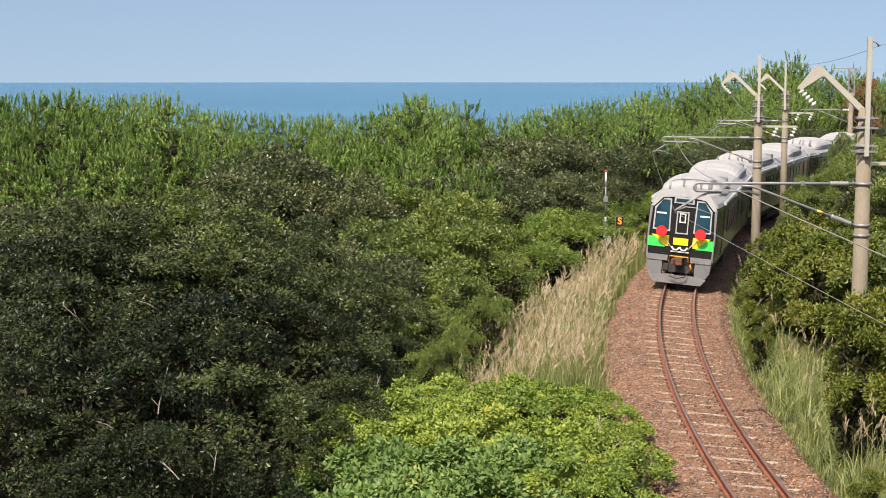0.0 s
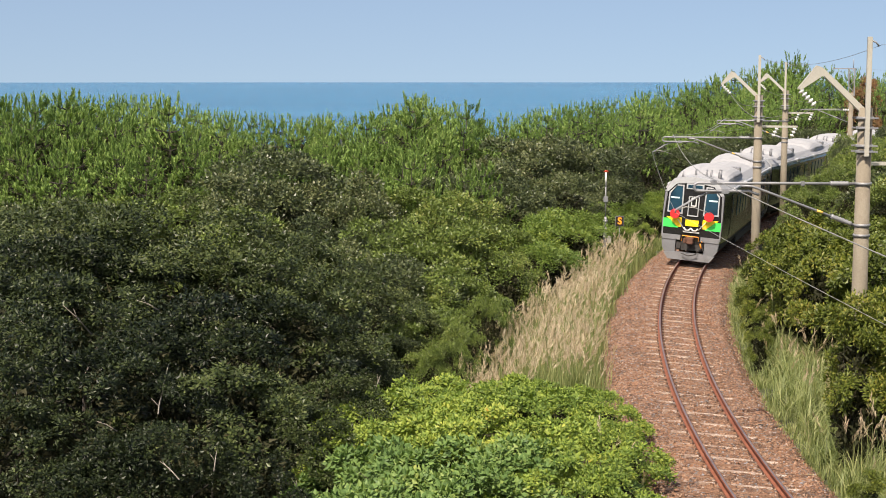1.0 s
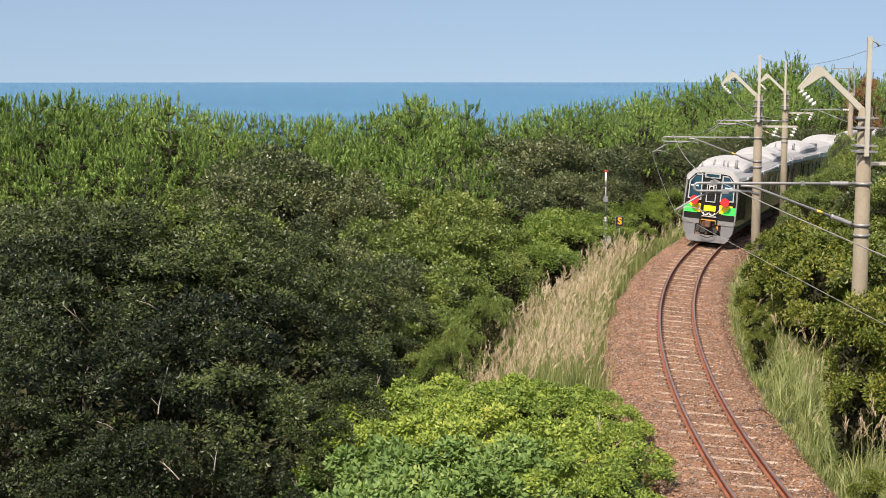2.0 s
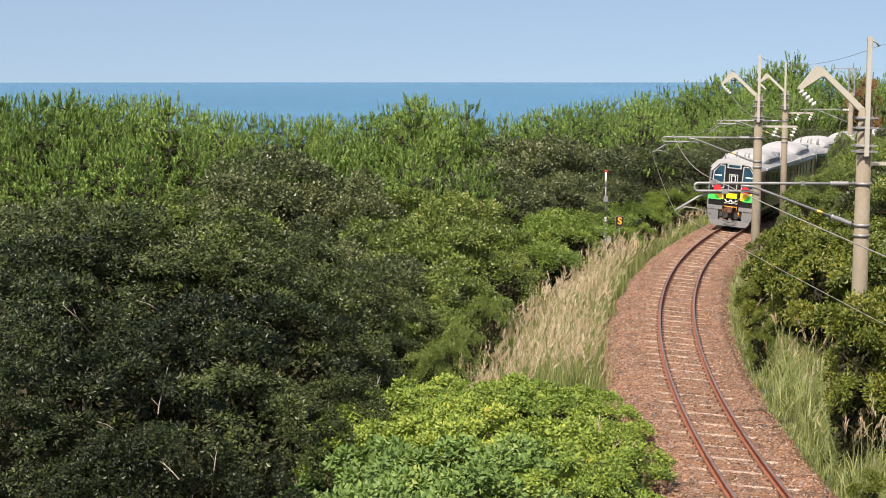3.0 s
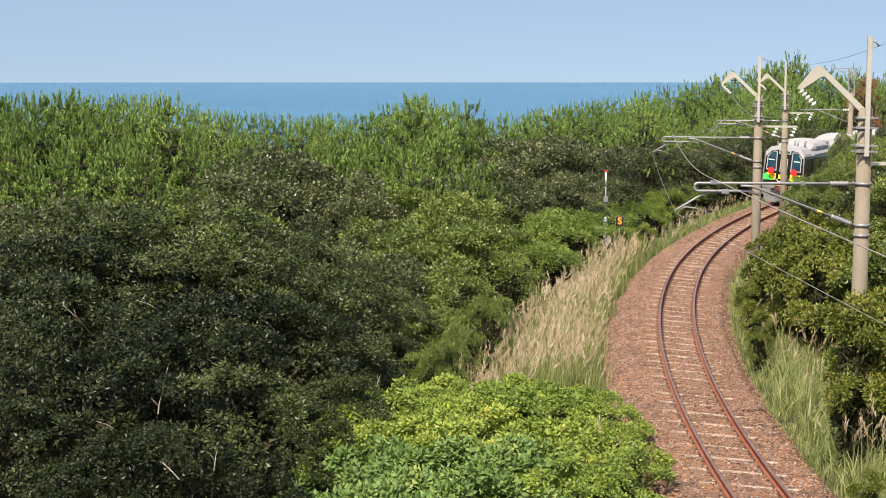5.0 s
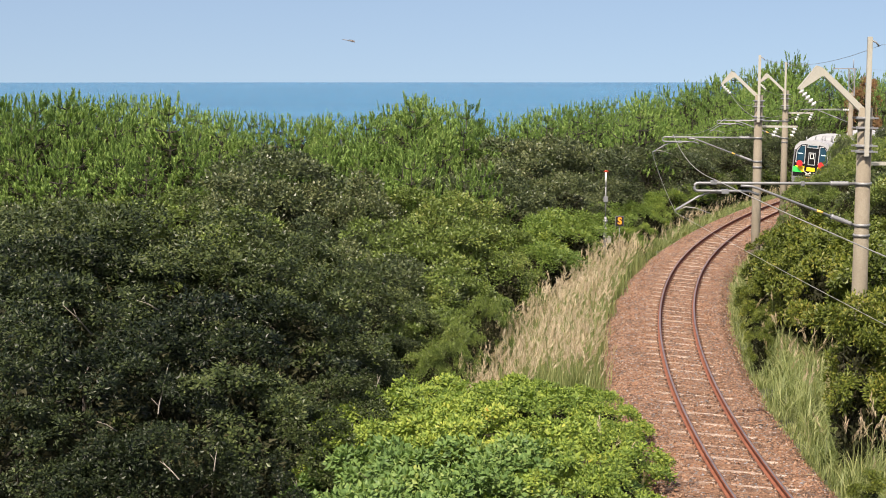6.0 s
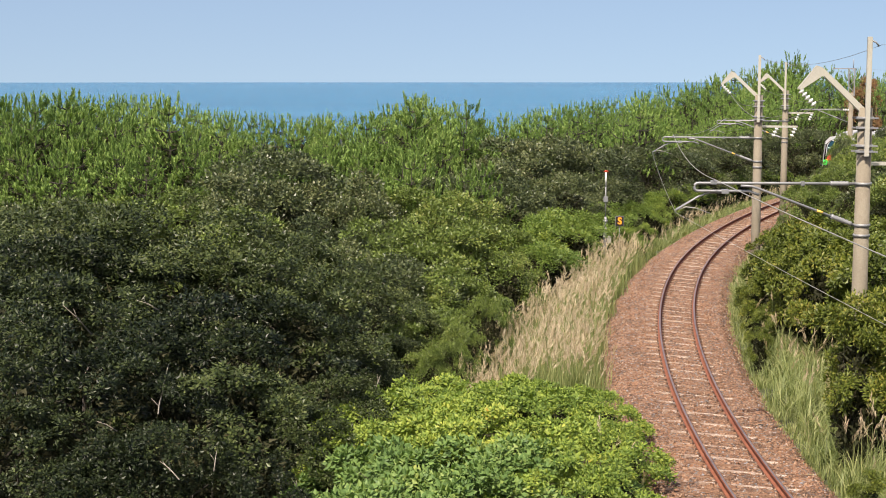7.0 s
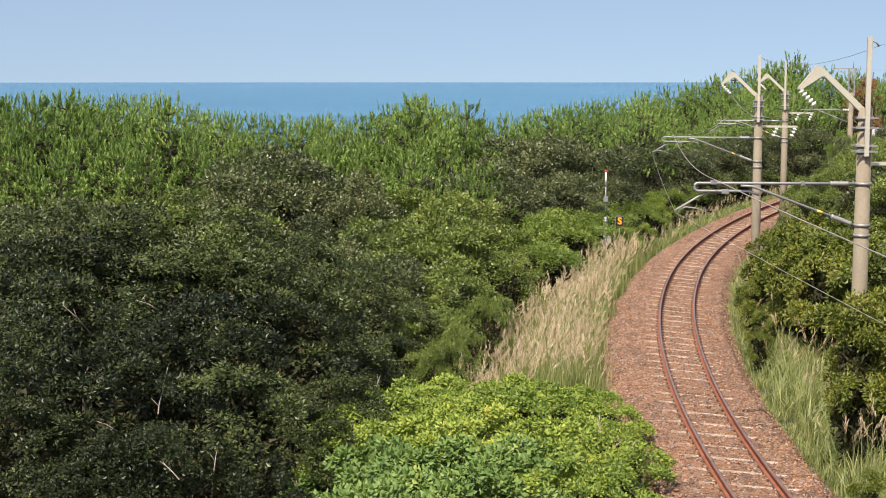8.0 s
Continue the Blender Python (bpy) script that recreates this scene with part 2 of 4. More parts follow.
def ground_z(X, Y):
    """Height of the land."""
    X, Y = np.atleast_1d(X).astype(float), np.atleast_1d(Y).astype(float)
    d = off_track(X, Y)
    z = -0.62 + 0 * X
    z = z - 2.4 * smooth(2.6, 9.5, -d)                       # bank falls away to the left
    z = z + 0.9 * smooth(4, 14, d)                           # and climbs a little to the right
    hill = smooth(78, 130, Y + 0.1 * X) * smooth(-5, 45, X - 0.05 * Y)
    hill = hill * smooth(6, 30, np.abs(d))
    z = z + 3.4 * hill
    z = z + 0.12 * np.sin(X * 0.9 + 1.3 * np.sin(Y * 0.5)) * np.sin(Y * 0.7) * smooth(2.5, 5, np.abs(d))
    shore = smooth(135, 165, Y - 0.35 * np.clip(X, -200, 4000))
    return z * (1 - shore) + (SEA_Z - 3) * shore


def gz(x, y):
    return float(ground_z(x, y)[0])


# ---- ground and sea ----
def spread(lo, hi, near_lo, near_hi, step, growth=1.25):
    mid = list(np.arange(near_lo, near_hi + step, step))
    out, s = [], step
    p = mid[-1]
    while p < hi:
        s *= growth
        p = min(hi, p + s)
        out.append(p)
    back, s, p = [], step, mid[0]
    while p > lo:
        s *= growth
        p = max(lo, p - s)
        back.append(p)
    return np.array(back[::-1] + mid + out)


def grid_mesh(name, gx, gy, zfun, mat):
    X, Y = np.meshgrid(gx, gy)
    Z = zfun(X.ravel(), Y.ravel())
    n, m = len(gx), len(gy)
    i = (np.arange(m - 1)[:, None] * n + np.arange(n - 1)).ravel()
    return raw(name, np.stack([X.ravel(), Y.ravel(), Z], 1), np.stack([i, i + 1, i + n + 1, i + n], 1), mat, smooth=True)


ground = grid_mesh("ground", spread(-4000, 4000, -45, 60, 0.8), spread(-3500, 4000, 5, 150, 0.8), ground_z, M_SOIL)
tagged(ground, "dark soil and leaf litter under the coastal scrub", "ground", kind="structure")


def sea():
    m, n, l, b = material("sea_water", 0.16)
    v = texcoord(n)
    mp = n.new("ShaderNodeMapping")
    mp.inputs["Scale"].default_value = (0.0022, 0.012, 1)
    l.new(v, mp.inputs[0])
    big = noise_tex(n, l, mp.outputs[0], 1.0, 4, 0.5)
    r = ramp(n, [(0.3, (0.008, 0.088, 0.165)), (0.5, (0.012, 0.112, 0.205)), (0.66, (0.028, 0.15, 0.25)), (0.74, (0.13, 0.24, 0.32))])
    l.new(big, r.inputs[0])
    l.new(r.outputs[0], b.inputs["Base Color"])
    b.inputs["IOR"].default_value = 1.33
    waves = noise_tex(n, l, v, 0.35, 6, 0.65)
    bump(n, l, waves, b, 0.9, 1.2)
    bm = bmesh.new()
    bmesh.ops.create_circle(bm, cap_ends=True, cap_tris=True, segments=256, radius=4900)
    ob = part("water", bm, m)
    ob.location = (0, 0, SEA_Z)
    tagged(ob, "calm blue sea with faint pale streaks to the horizon", "sea", kind="structure")


sea()


# ---- railway ----
def ballast():
    ds, dd = 0.13, np.array([-3.1, -2.75, -2.5, -2.3, *np.arange(-2.2, 1.85, 0.1), 1.95, 2.15, 2.4])
    ss = np.arange(-18, 150, ds)
    x, y, h = line(ss)
    D, H = np.meshgrid(dd, h)
    X = x[:, None] + D * np.cos(H)
    Y = y[:, None] - D * np.sin(H)
    Z = -0.185 - CANT * (np.clip(D, -0.7, 0.7) + 0.565) / 1.13
    Z = Z - 0.62 * np.clip(-D - 1.75, 0, 2) - 0.75 * np.clip(D - 1.45, 0, 2)
    Z = Z + rng.normal(0, 0.018, Z.shape)
    X = X + rng.normal(0, 0.025, Z.shape)
    Y = Y + rng.normal(0, 0.025, Z.shape)
    m, n = len(ss), len(dd)
    i = (np.arange(m - 1)[:, None] * n + np.arange(n - 1)).ravel()
    ob = raw("ballast", np.stack([X, Y, Z], 2).reshape(-1, 3), np.stack([i, i + 1, i + n + 1, i + n], 1), M_BALLAST)
    tagged(ob, "rust-brown crushed stone ballast bed under the track", "ballast", kind="structure")
    # loose stones on the bed
    cnt = 22000
    s = -3 + 75 * rng.random(cnt) ** 1.5
    d = rng.uniform(-2.9, 2.2, cnt)
    x, y, h = line(s)
    z = -0.185 - CANT * (np.clip(d, -0.7, 0.7) + 0.565) / 1.13 - 0.62 * np.clip(-d - 1.75, 0, 2) - 0.75 * np.clip(d - 1.45, 0, 2)
    c = np.stack([x + d * np.cos(h), y - d * np.sin(h), z + 0.012], 1)
    base = np.array([(1, 0, 0), (-1, 0, 0), (0, 1, 0), (0, -1, 0), (0, 0, 1), (0, 0, -1)], float)
    tri = np.array([(0, 2, 4), (2, 1, 4), (1, 3, 4), (3, 0, 4), (2, 0, 5), (1, 2, 5), (3, 1, 5), (0, 3, 5)])
    size = rng.uniform(0.016, 0.036, (cnt, 1, 1)) * rng.uniform(0.6, 1.3, (cnt, 6, 1))
    ang = rng.uniform(0, 2 * np.pi, cnt)
    R = np.zeros((cnt, 3, 3))
    R[:, 0, 0], R[:, 0, 1], R[:, 1, 0], R[:, 1, 1], R[:, 2, 2] = np.cos(ang), -np.sin(ang), np.sin(ang), np.cos(ang), 0.8
    v = np.einsum('nij,nkj->nki', R, base[None] * size) + c[:, None]
    f = tri[None] + np.arange(cnt)[:, None, None] * 6
    m2, n2, l2, b2 = material("loose_stone", 0.9)
    g = n2.new("ShaderNodeNewGeometry")
    r = ramp(n2, [(0.0, (0.06, 0.035, 0.025)), (0.3, (0.175, 0.088, 0.052)), (0.65, (0.25, 0.136, 0.084)), (0.85, (0.33, 0.225, 0.16)), (1.0, (0.20, 0.205, 0.225))])
    l2.new(g.outputs["Random Per Island"], r.inputs[0])
    l2.new(r.outputs[0], b2.inputs["Base Color"])
    st = raw("loose_ballast_stones", v.reshape(-1, 3), f.reshape(-1, 3), m2)
    tagged(st, "loose rusty brown and grey ballast stones", "stones", kind="stuff")


ballast()


def rail_section(bm, lo, hi, d, z0, step=0.8):
    """Rail profile swept along the track at offset d; the head's faces get the second material."""
    prof = [(-0.064, 0), (-0.064, 0.012), (-0.012, 0.03), (-0.010, 0.105), (-0.033, 0.118), (-0.032, 0.148), (-0.022, 0.153),
            (0.022, 0.153), (0.032, 0.148), (0.033, 0.118), (0.010, 0.105), (0.012, 0.03), (0.064, 0.012), (0.064, 0)]
    last = None
    for s in np.arange(lo, hi, step):
        ring = [bm.verts.new(beside(s, d + px, z0 + pz - 0.153)) for px, pz in prof]
        if last:
            for k in range(len(prof) - 1):
                f = bm.faces.new((last[k], last[k + 1], ring[k + 1], ring[k]))
                f.material_index = 1 if k == 6 else 0
        last = ring


track = thing("railway_track", "single curved railway track with rusty rails and weathered sleepers", "railway track", kind="structure")
for d, z in ((-0.565, 0.0), (0.565, -CANT)):
    bm = bmesh.new()
    rail_section(bm, -20, 150, d, z)
    ob = part("rail", bm, M_RAIL_SIDE, track, "rust-red rail with a worn shiny head")
    ob.data.materials.append(M_RAIL_TOP)
M_COUPLER_DARK = paint("rusty_iron", (0.075, 0.035, 0.022), 0.85)


def sleepers():
    for odd in (0, 1):
        bm = bmesh.new()
        box(bm, -1.02, 1.02, -0.028, 0.028, -0.16, 0.0, 0.008)
        me = bpy.data.meshes.new("sleeper")
        bm.to_mesh(me)
        bm.free()
        me.materials.append(M_SLEEPER_OLD if odd else M_SLEEPER)
        for i in range(-22, 110):
            s = 7.2 + 1.046 * i + 0.523 * odd
            x, y, h = line(s)
            wob = random.uniform(-0.012, 0.012)
            ob = new("sleeper", me)
            ob.parent = track
            drop = (0.162 if not odd else 0.174) + wob
            ob.matrix_world = Matrix.Translation((x + random.uniform(-.03, .03), y, -CANT / 2 - drop)) @ Matrix.Rotation(-h, 4, 'Z') @ Matrix.Rotation(radians(ROLL), 4, 'Y')
    # fastenings beside each rail foot
    bm = bmesh.new()
    for i in range(-20, 60):
        s = 7.2 + 0.523 * i
        for d, z in ((-0.565, 0), (0.565, -CANT)):
            for o in (-0.095, 0.095):
                c = beside(s, d + o, z - 0.135)
                box(bm, c.x - 0.02, c.x + 0.02, c.y - 0.035, c.y + 0.035, c.z - 0.03, c.z + 0.008)
    tagged(part("rail_fastening", bm, M_COUPLER_DARK, track, "dark iron rail fastenings"), kind="stuff")


sleepers()


# ---- leaves and plants ----
def unit(v):
    return v / np.maximum(np.linalg.norm(v, axis=-1, keepdims=True), 1e-9)


def blades(base, axis, side, length, width, fold=0.25):
    """Diamond leaves of two triangles, folded along the midrib."""
    n = len(base)
    length, width = np.broadcast_to(length, n)[:, None], np.broadcast_to(width, n)[:, None]
    nor = unit(np.cross(axis, side))
    mid = base + axis * length * 0.5
    v = np.stack([base, mid - side * width / 2 + nor * width * fold, base + axis * length, mid + side * width / 2 + nor * width * fold], 1)
    i = np.arange(n)[:, None] * 4
    return v.reshape(-1, 3), np.concatenate([i + np.array([[0, 1, 2]]), i + np.array([[0, 2, 3]])], 0)


def rand_dirs(n, r):
    return unit(r.normal(0, 1, (n, 3)))


def limb_mesh(bm, r, height, spread_r, count, thick):
    """A trunk and its limbs, tapered and a little crooked."""
    top = Vector((r.normal(0, 0.2), r.normal(0, 0.2), height * 0.7))
    tr = [Vector((0, 0, -0.4)), Vector((r.normal(0, .06), r.normal(0, .06), height * 0.25)), Vector((top.x * .6, top.y * .6, height * 0.5)), top]
    tube(bm, tr, thick, 7, [thick * 1.25, thick, thick * 0.7, thick * 0.35])
    for _ in range(count):
        t = r.uniform(0.25, 0.95)
        p = tr[1].lerp(tr[3], t)
        a = r.uniform(0, 2 * math.pi)
        q = Vector((math.cos(a), math.sin(a), r.uniform(0.3, 1.0))) * spread_r * r.uniform(0.3, 0.58)
        tube(bm, [p, p + q * 0.5 + Vector((0, 0, .1)), p + q], thick * 0.4, 5, [thick * 0.5, thick * 0.3, thick * 0.1])


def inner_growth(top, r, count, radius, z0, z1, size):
    """Dark filler blades inside a crown: they block light and paint its inner shade."""
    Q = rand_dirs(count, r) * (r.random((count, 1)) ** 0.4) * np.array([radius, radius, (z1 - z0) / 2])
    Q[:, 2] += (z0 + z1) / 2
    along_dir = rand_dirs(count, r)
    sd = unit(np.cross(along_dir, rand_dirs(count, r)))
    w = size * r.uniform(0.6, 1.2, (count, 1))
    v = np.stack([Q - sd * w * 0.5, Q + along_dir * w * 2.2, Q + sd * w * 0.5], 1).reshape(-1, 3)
    tagged(raw("inner_growth", v, np.arange(count * 3).reshape(-1, 3), M_CROWN_SHADE, top), "dark filler blades added inside the crown as its shade", kind="stuff")


def broadleaf(name, label, seed, height, radius, leaves, leaf, mat, category="tree", low=0.12, lobes=46, shrub=False, broad=(0.42, 0.6), per=14, simple=False, bough=(0.13, 0.30)):
    """A tree or bush: trunk and limbs, and a crown of leaf sprays that roof many small boughs, dark below each."""
    r = np.random.default_rng(seed)
    top = thing(name, label, category)
    bm = bmesh.new()
    limb_mesh(bm, r, height, radius, 9, 0.014 + 0.004 * height if shrub else 0.03 + 0.008 * height)
    part("woody_stem" if shrub else "trunk", bm, M_BARK, top)
    # boughs stand apart on an uneven crown
    u = rand_dirs(lobes, r)
    u[:, 2] = np.where(u[:, 2] < -0.5, -u[:, 2], u[:, 2])
    rad = r.uniform(0.55, 0.95, lobes)
    rad[: lobes // 6] *= 0.5
    zc = low + (1 - low) * (0.5 + 0.46 * u[:, 2])
    C = np.stack([u[:, 0] * radius * rad, u[:, 1] * radius * rad, zc * height], 1)
    R = radius * r.uniform(*bough, lobes)
    ns = leaves // per
    k = r.choice(lobes, ns, p=R ** 2 / (R ** 2).sum())
    over = unit(u[k] * np.array([1, 1, 0.5]) + np.array([0, 0, 0.75]))
    dirs = unit(rand_dirs(ns, r) * 0.85 + over)
    depth = np.where(r.random(ns) < 0.12, r.uniform(0.2, 0.7, ns), r.uniform(0.82, 1.08, ns))
    P = C[k] + dirs * (R[k] * depth)[:, None] * np.array([1.1, 1.1, 0.85])
    P[:, 2] = np.maximum(P[:, 2], 0.05 * height)
    out = unit(dirs * 0.7 + np.array([0, 0, 0.45]) + r.normal(0, 0.25, (ns, 3)))
    e1 = unit(np.cross(out, rand_dirs(ns, r)))
    e2 = np.cross(out, e1)
    # each spray is a whorl of leaves that faces outwards
    n = ns * per
    rep = lambda v: np.repeat(v, per, 0)
    phi = np.tile(np.arange(per) * 2.39996, ns) + rep(r.uniform(0, 6.28, ns))
    q = np.tile(np.linspace(0, 1, per), ns)[:, None]
    e = rep(e1) * np.cos(phi)[:, None] + rep(e2) * np.sin(phi)[:, None]
    ax = unit(e * (1.05 - 0.55 * q) + rep(out) * (0.05 + 0.6 * q) + r.normal(0, 0.22, (n, 3)) - np.array([0, 0, 0.14]))
    B = rep(P) + e * leaf * (1.25 * (1 - q) * r.random((n, 1)) + 0.1) + rep(out) * leaf * (q - 0.5)
    sd = unit(np.cross(ax, rep(out) + r.normal(0, 0.32, (n, 3))))
    ln = leaf * r.uniform(0.6, 1.25, n)
    v, f = blades(B, ax, sd, ln, ln * r.uniform(*broad, n))
    if simple:                       # small far leaves: one triangle each
        v = v.reshape(-1, 4, 3)[:, (1, 2, 3)] + 0.0
        v[:, 1] += (v[:, 1] - (v[:, 0] + v[:, 2]) / 2) * 0.4
        v, f = v.reshape(-1, 3), np.arange(len(v) * 3).reshape(-1, 3)
    raw("foliage" if shrub else "crown", v, f, mat, top)
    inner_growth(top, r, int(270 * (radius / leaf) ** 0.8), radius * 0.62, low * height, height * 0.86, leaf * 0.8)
    return top


def pine(name, label, seed, height, radius, shoots, mat, needles=26, thick=0.026):
    """A young coastal pine: whorls of branches that carry upright bottle-brush shoots, candles on top."""
    r = np.random.default_rng(seed)
    top = thing(name, label, "tree")
    bm = bmesh.new()
    tube(bm, [(0, 0, -0.4), (0.05, 0, height * 0.4), (0, 0.05, height * 0.75), (0, 0, height - 0.3)], 0.1, 7, [0.12, 0.075, 0.035, 0.008])
    tiers = 8
    ends, tip, weight = [], [], []
    for i in range(tiers):
        q = i / (tiers - 1)
        z = height * (0.30 + 0.62 * q)
        reach = radius * (1 - 0.78 * q ** 1.5) * r.uniform(0.8, 1.1)
        a0 = r.uniform(0, 6.28)
        nb = r.integers(5, 8)
        for j in range(nb):
            a = a0 + j * 6.283 / nb + r.normal(0, 0.2)
            e = Vector((math.cos(a) * reach, math.sin(a) * reach, z + reach * r.uniform(0.25, 0.6)))
            m = Vector((e.x * .55, e.y * .55, z + reach * 0.12))
            tube(bm, [(0, 0, z), m, e], 0.03, 4, [0.028, 0.018, 0.008], cap=False)
            ends.append((Vector((0, 0, z)), m, e))
            weight.append(reach ** 1.3)
            tip.append(q)
    part("trunk", bm, M_BARK, top)
    A, Mi, E = (np.array([e[c] for e in ends]) for c in range(3))
    weight = np.array(weight)
    k = r.choice(len(ends), shoots, p=weight / weight.sum())
    t = (1 - r.random(shoots) ** 1.4 * 0.75)[:, None]
    P = A[k] * (1 - t) ** 2 + 2 * Mi[k] * t * (1 - t) + E[k] * t * t + r.normal(0, 0.12, (shoots, 3))
    outw = unit(P * np.array([1, 1, 0]) + 1e-6)
    ax = outw * r.uniform(0.1, 0.75, (shoots, 1)) + np.array([0, 0, 1.0]) + r.normal(0, 0.16, (shoots, 3))
    L = r.uniform(0.24, 0.42, shoots)
    spread_n = r.uniform(0.5, 0.8, shoots)
    # a candle at each upper branch's end, and the leader with its ring
    up = [i for i in range(len(ends)) if tip[i] > 0.35]
    P = np.concatenate([P, E[up], [[0, 0, height - 0.75], [0.14, 0, height - 0.85], [-.12, .1, height - 0.9], [0, -.14, height - 0.95]]])
    ax = np.concatenate([ax, unit(E[up] * [1, 1, 0]) * 0.18 + [0, 0, 1], [[0, 0, 1.0], [0.3, 0, 1], [-.3, .2, 1], [0, -.3, 1]]])
    L = np.concatenate([L, r.uniform(0.42, 0.75, len(up)), [0.85, .5, .5, .5]])
    spread_n = np.concatenate([spread_n, np.full(len(up) + 4, 0.34)])
    ax = unit(ax)
    # needles: slim blades that fan from the stem towards the tip
    n, q = len(P), needles
    pos = np.tile((np.arange(q) + 0.5) / q, (n, 1)) * r.uniform(0.7, 1.0, (n, q))
    S = P[:, None] + ax[:, None] * (L[:, None] * pos)[:, :, None]
    rd = rand_dirs(n * q, r).reshape(n, q, 3)
    rd = unit(rd - (rd * ax[:, None]).sum(2, keepdims=True) * ax[:, None])
    d = unit(ax[:, None] + rd * spread_n[:, None, None] * r.uniform(0.7, 1.3, (n, q, 1)))
    ln = r.uniform(0.15, 0.24, (n, q, 1))
    side = unit(np.cross(ax[:, None] + 0 * rd, rd + r.normal(0, 0.25, rd.shape)))
    v = np.stack([S - side * thick * 0.35, S + d * ln - side * thick * 0.5, S + d * ln + side * thick * 0.5], 2).reshape(-1, 3)
    raw("crown", v, np.arange(len(v)).reshape(-1, 3), mat, top)
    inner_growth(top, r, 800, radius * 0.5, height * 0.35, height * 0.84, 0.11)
    return top


def px_place(px, dist):
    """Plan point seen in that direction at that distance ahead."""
    return (px - 784) / 2600 * dist


# ---- the woods ----
BROAD = "glossy dark green broadleaf tree in dense coastal scrub"
WARM = "yellow-green broadleaf tree in dense coastal scrub"
PINE = "young green coastal pine with upright pale shoots"
SHRUB = "bright green sprawling leafy shrub on the railway bank"


def top_at(y_row, dist):
    """Height that shows at that row, at that distance ahead."""
    return CAM_Z - (y_row - 139.5) / 2600 * dist


_placed = set()
_turn = np.random.default_rng(99)


def settle(p, x, y, scale, group="", slim=1.0):
    """The prototype itself the first time, a copy of it after that."""
    if group:
        p["group"] = group
    wide = _turn.uniform(0.9, 1.12) * slim
    m = Matrix.LocRotScale((x, y, gz(x, y) - 0.1), Euler((0, 0, _turn.uniform(0, 6.28))), None)
    if p.name in _placed:
        p = copy_thing(p, m)
    else:
        _placed.add(p.name)
        p.matrix_world = m
    p.scale = (scale * wide, scale * wide, scale)
    return p


def settle_all(protos, rows, group=""):
    """rows: direction, distance, row of the top."""
    hs = {p.name: max(v.co.z for c in p.children for v in c.data.vertices) for p in protos}
    todo = []
    for i, (px, dist, row, *slim) in enumerate(rows):
        p = protos[i % len(protos)]
        x, y = px_place(px, dist), dist
        todo.append((p, x, y, (top_at(row, dist) - gz(x, y) + 0.1) / hs[p.name], slim[0] if slim else 1.0))
    for p, x, y, sc, slim in todo:
        settle(p, x, y, max(0.3, sc), group, slim)


WOOD = "broadleaf trees of the coastal wood"
near_trees = [broadleaf("broadleaf_tree", BROAD, 21 + i, 6.2, 2.7, 11500, 0.108, M_BROAD_SHADE, low=0.03, lobes=30) for i in range(3)]


def dead_twigs(tree, seed, height, radius):
    """A few bare pale twigs that stand out of the crown."""
    r = np.random.default_rng(seed)
    for _ in range(9):
        a, q = r.uniform(0, 6.28), r.uniform(0.25, 0.9)
        p = Vector((math.cos(a) * radius * 0.78, math.sin(a) * radius * 0.78, height * q))
        d = Vector((r.normal(0, 0.5), r.normal(0, 0.5), r.uniform(0.1, 1.0))).normalized() * r.uniform(0.4, 0.9)
        bm = bmesh.new()
        tube(bm, [p, p + d * 0.5 + Vector((0, 0, 0.04)), p + d], 0.012, 5, [0.016, 0.011, 0.005])
        tube(bm, [p + d * 0.45, p + d * 0.7 + Vector((r.normal(0, .15), r.normal(0, .15), 0.1))], 0.008, 4, [0.009, 0.004])
        part("dead_twig", bm, M_TWIG, tree, "bare pale dead twig")


for i, tree in enumerate(near_trees):
    dead_twigs(tree, 310 + i, 6.2, 2.7)
# Lighter leaf for the sunlit upper crowns; those below carry shade in their colour.
olive_trees = [broadleaf("broadleaf_tree", "olive green broadleaf tree with small glossy leaves", 25 + i, 6.2, 2.7, 11500, 0.112, M_OLIVE, low=0.03, lobes=32) for i in range(2)]
settle_all(olive_trees, [(230, 36, 345), (400, 38, 352), (530, 40, 400), (640, 42, 470), (310, 34, 420), (470, 36, 430), (500, 28.5, 700), (600, 31, 655), (370, 27.5, 640), (120, 40, 345), (-60, 38, 345), (60, 37, 350)], WOOD)
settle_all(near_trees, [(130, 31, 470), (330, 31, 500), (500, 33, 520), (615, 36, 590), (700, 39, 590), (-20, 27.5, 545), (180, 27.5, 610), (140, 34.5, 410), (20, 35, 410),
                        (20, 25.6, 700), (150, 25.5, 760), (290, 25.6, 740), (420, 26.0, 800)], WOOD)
mid_trees = [broadleaf("broadleaf_tree", BROAD, 31 + i, 6.4, 2.8, 11500, 0.155, M_BROAD, low=0.05, lobes=36, simple=True) for i in range(2)]
settle_all(mid_trees, [(480, 63, 250), (560, 61, 272), (640, 59, 330), (150, 50, 345), (700, 46, 445), (905, 73, 238), (965, 75, 230), (1025, 77, 240), (1085, 80, 250),
                       (870, 69, 285), (790, 67, 300), (940, 66, 325), (1000, 69, 300), (1145, 86, 248), (1200, 92, 258), (560, 53, 370), (480, 49, 395), (600, 48, 420),
                       (1055, 74, 300), (1240, 97, 255), (20, 47, 350), (430, 56, 290), (1272, 101, 240), (1312, 105, 233), (1350, 109, 228), (1392, 113, 224), (1432, 117, 222)], WOOD)
mid_warm = [broadleaf("broadleaf_tree", WARM, 41 + i, 6.0, 2.6, 11500, 0.15, M_BROAD_WARM, low=0.05, lobes=36, simple=True) for i in range(2)]
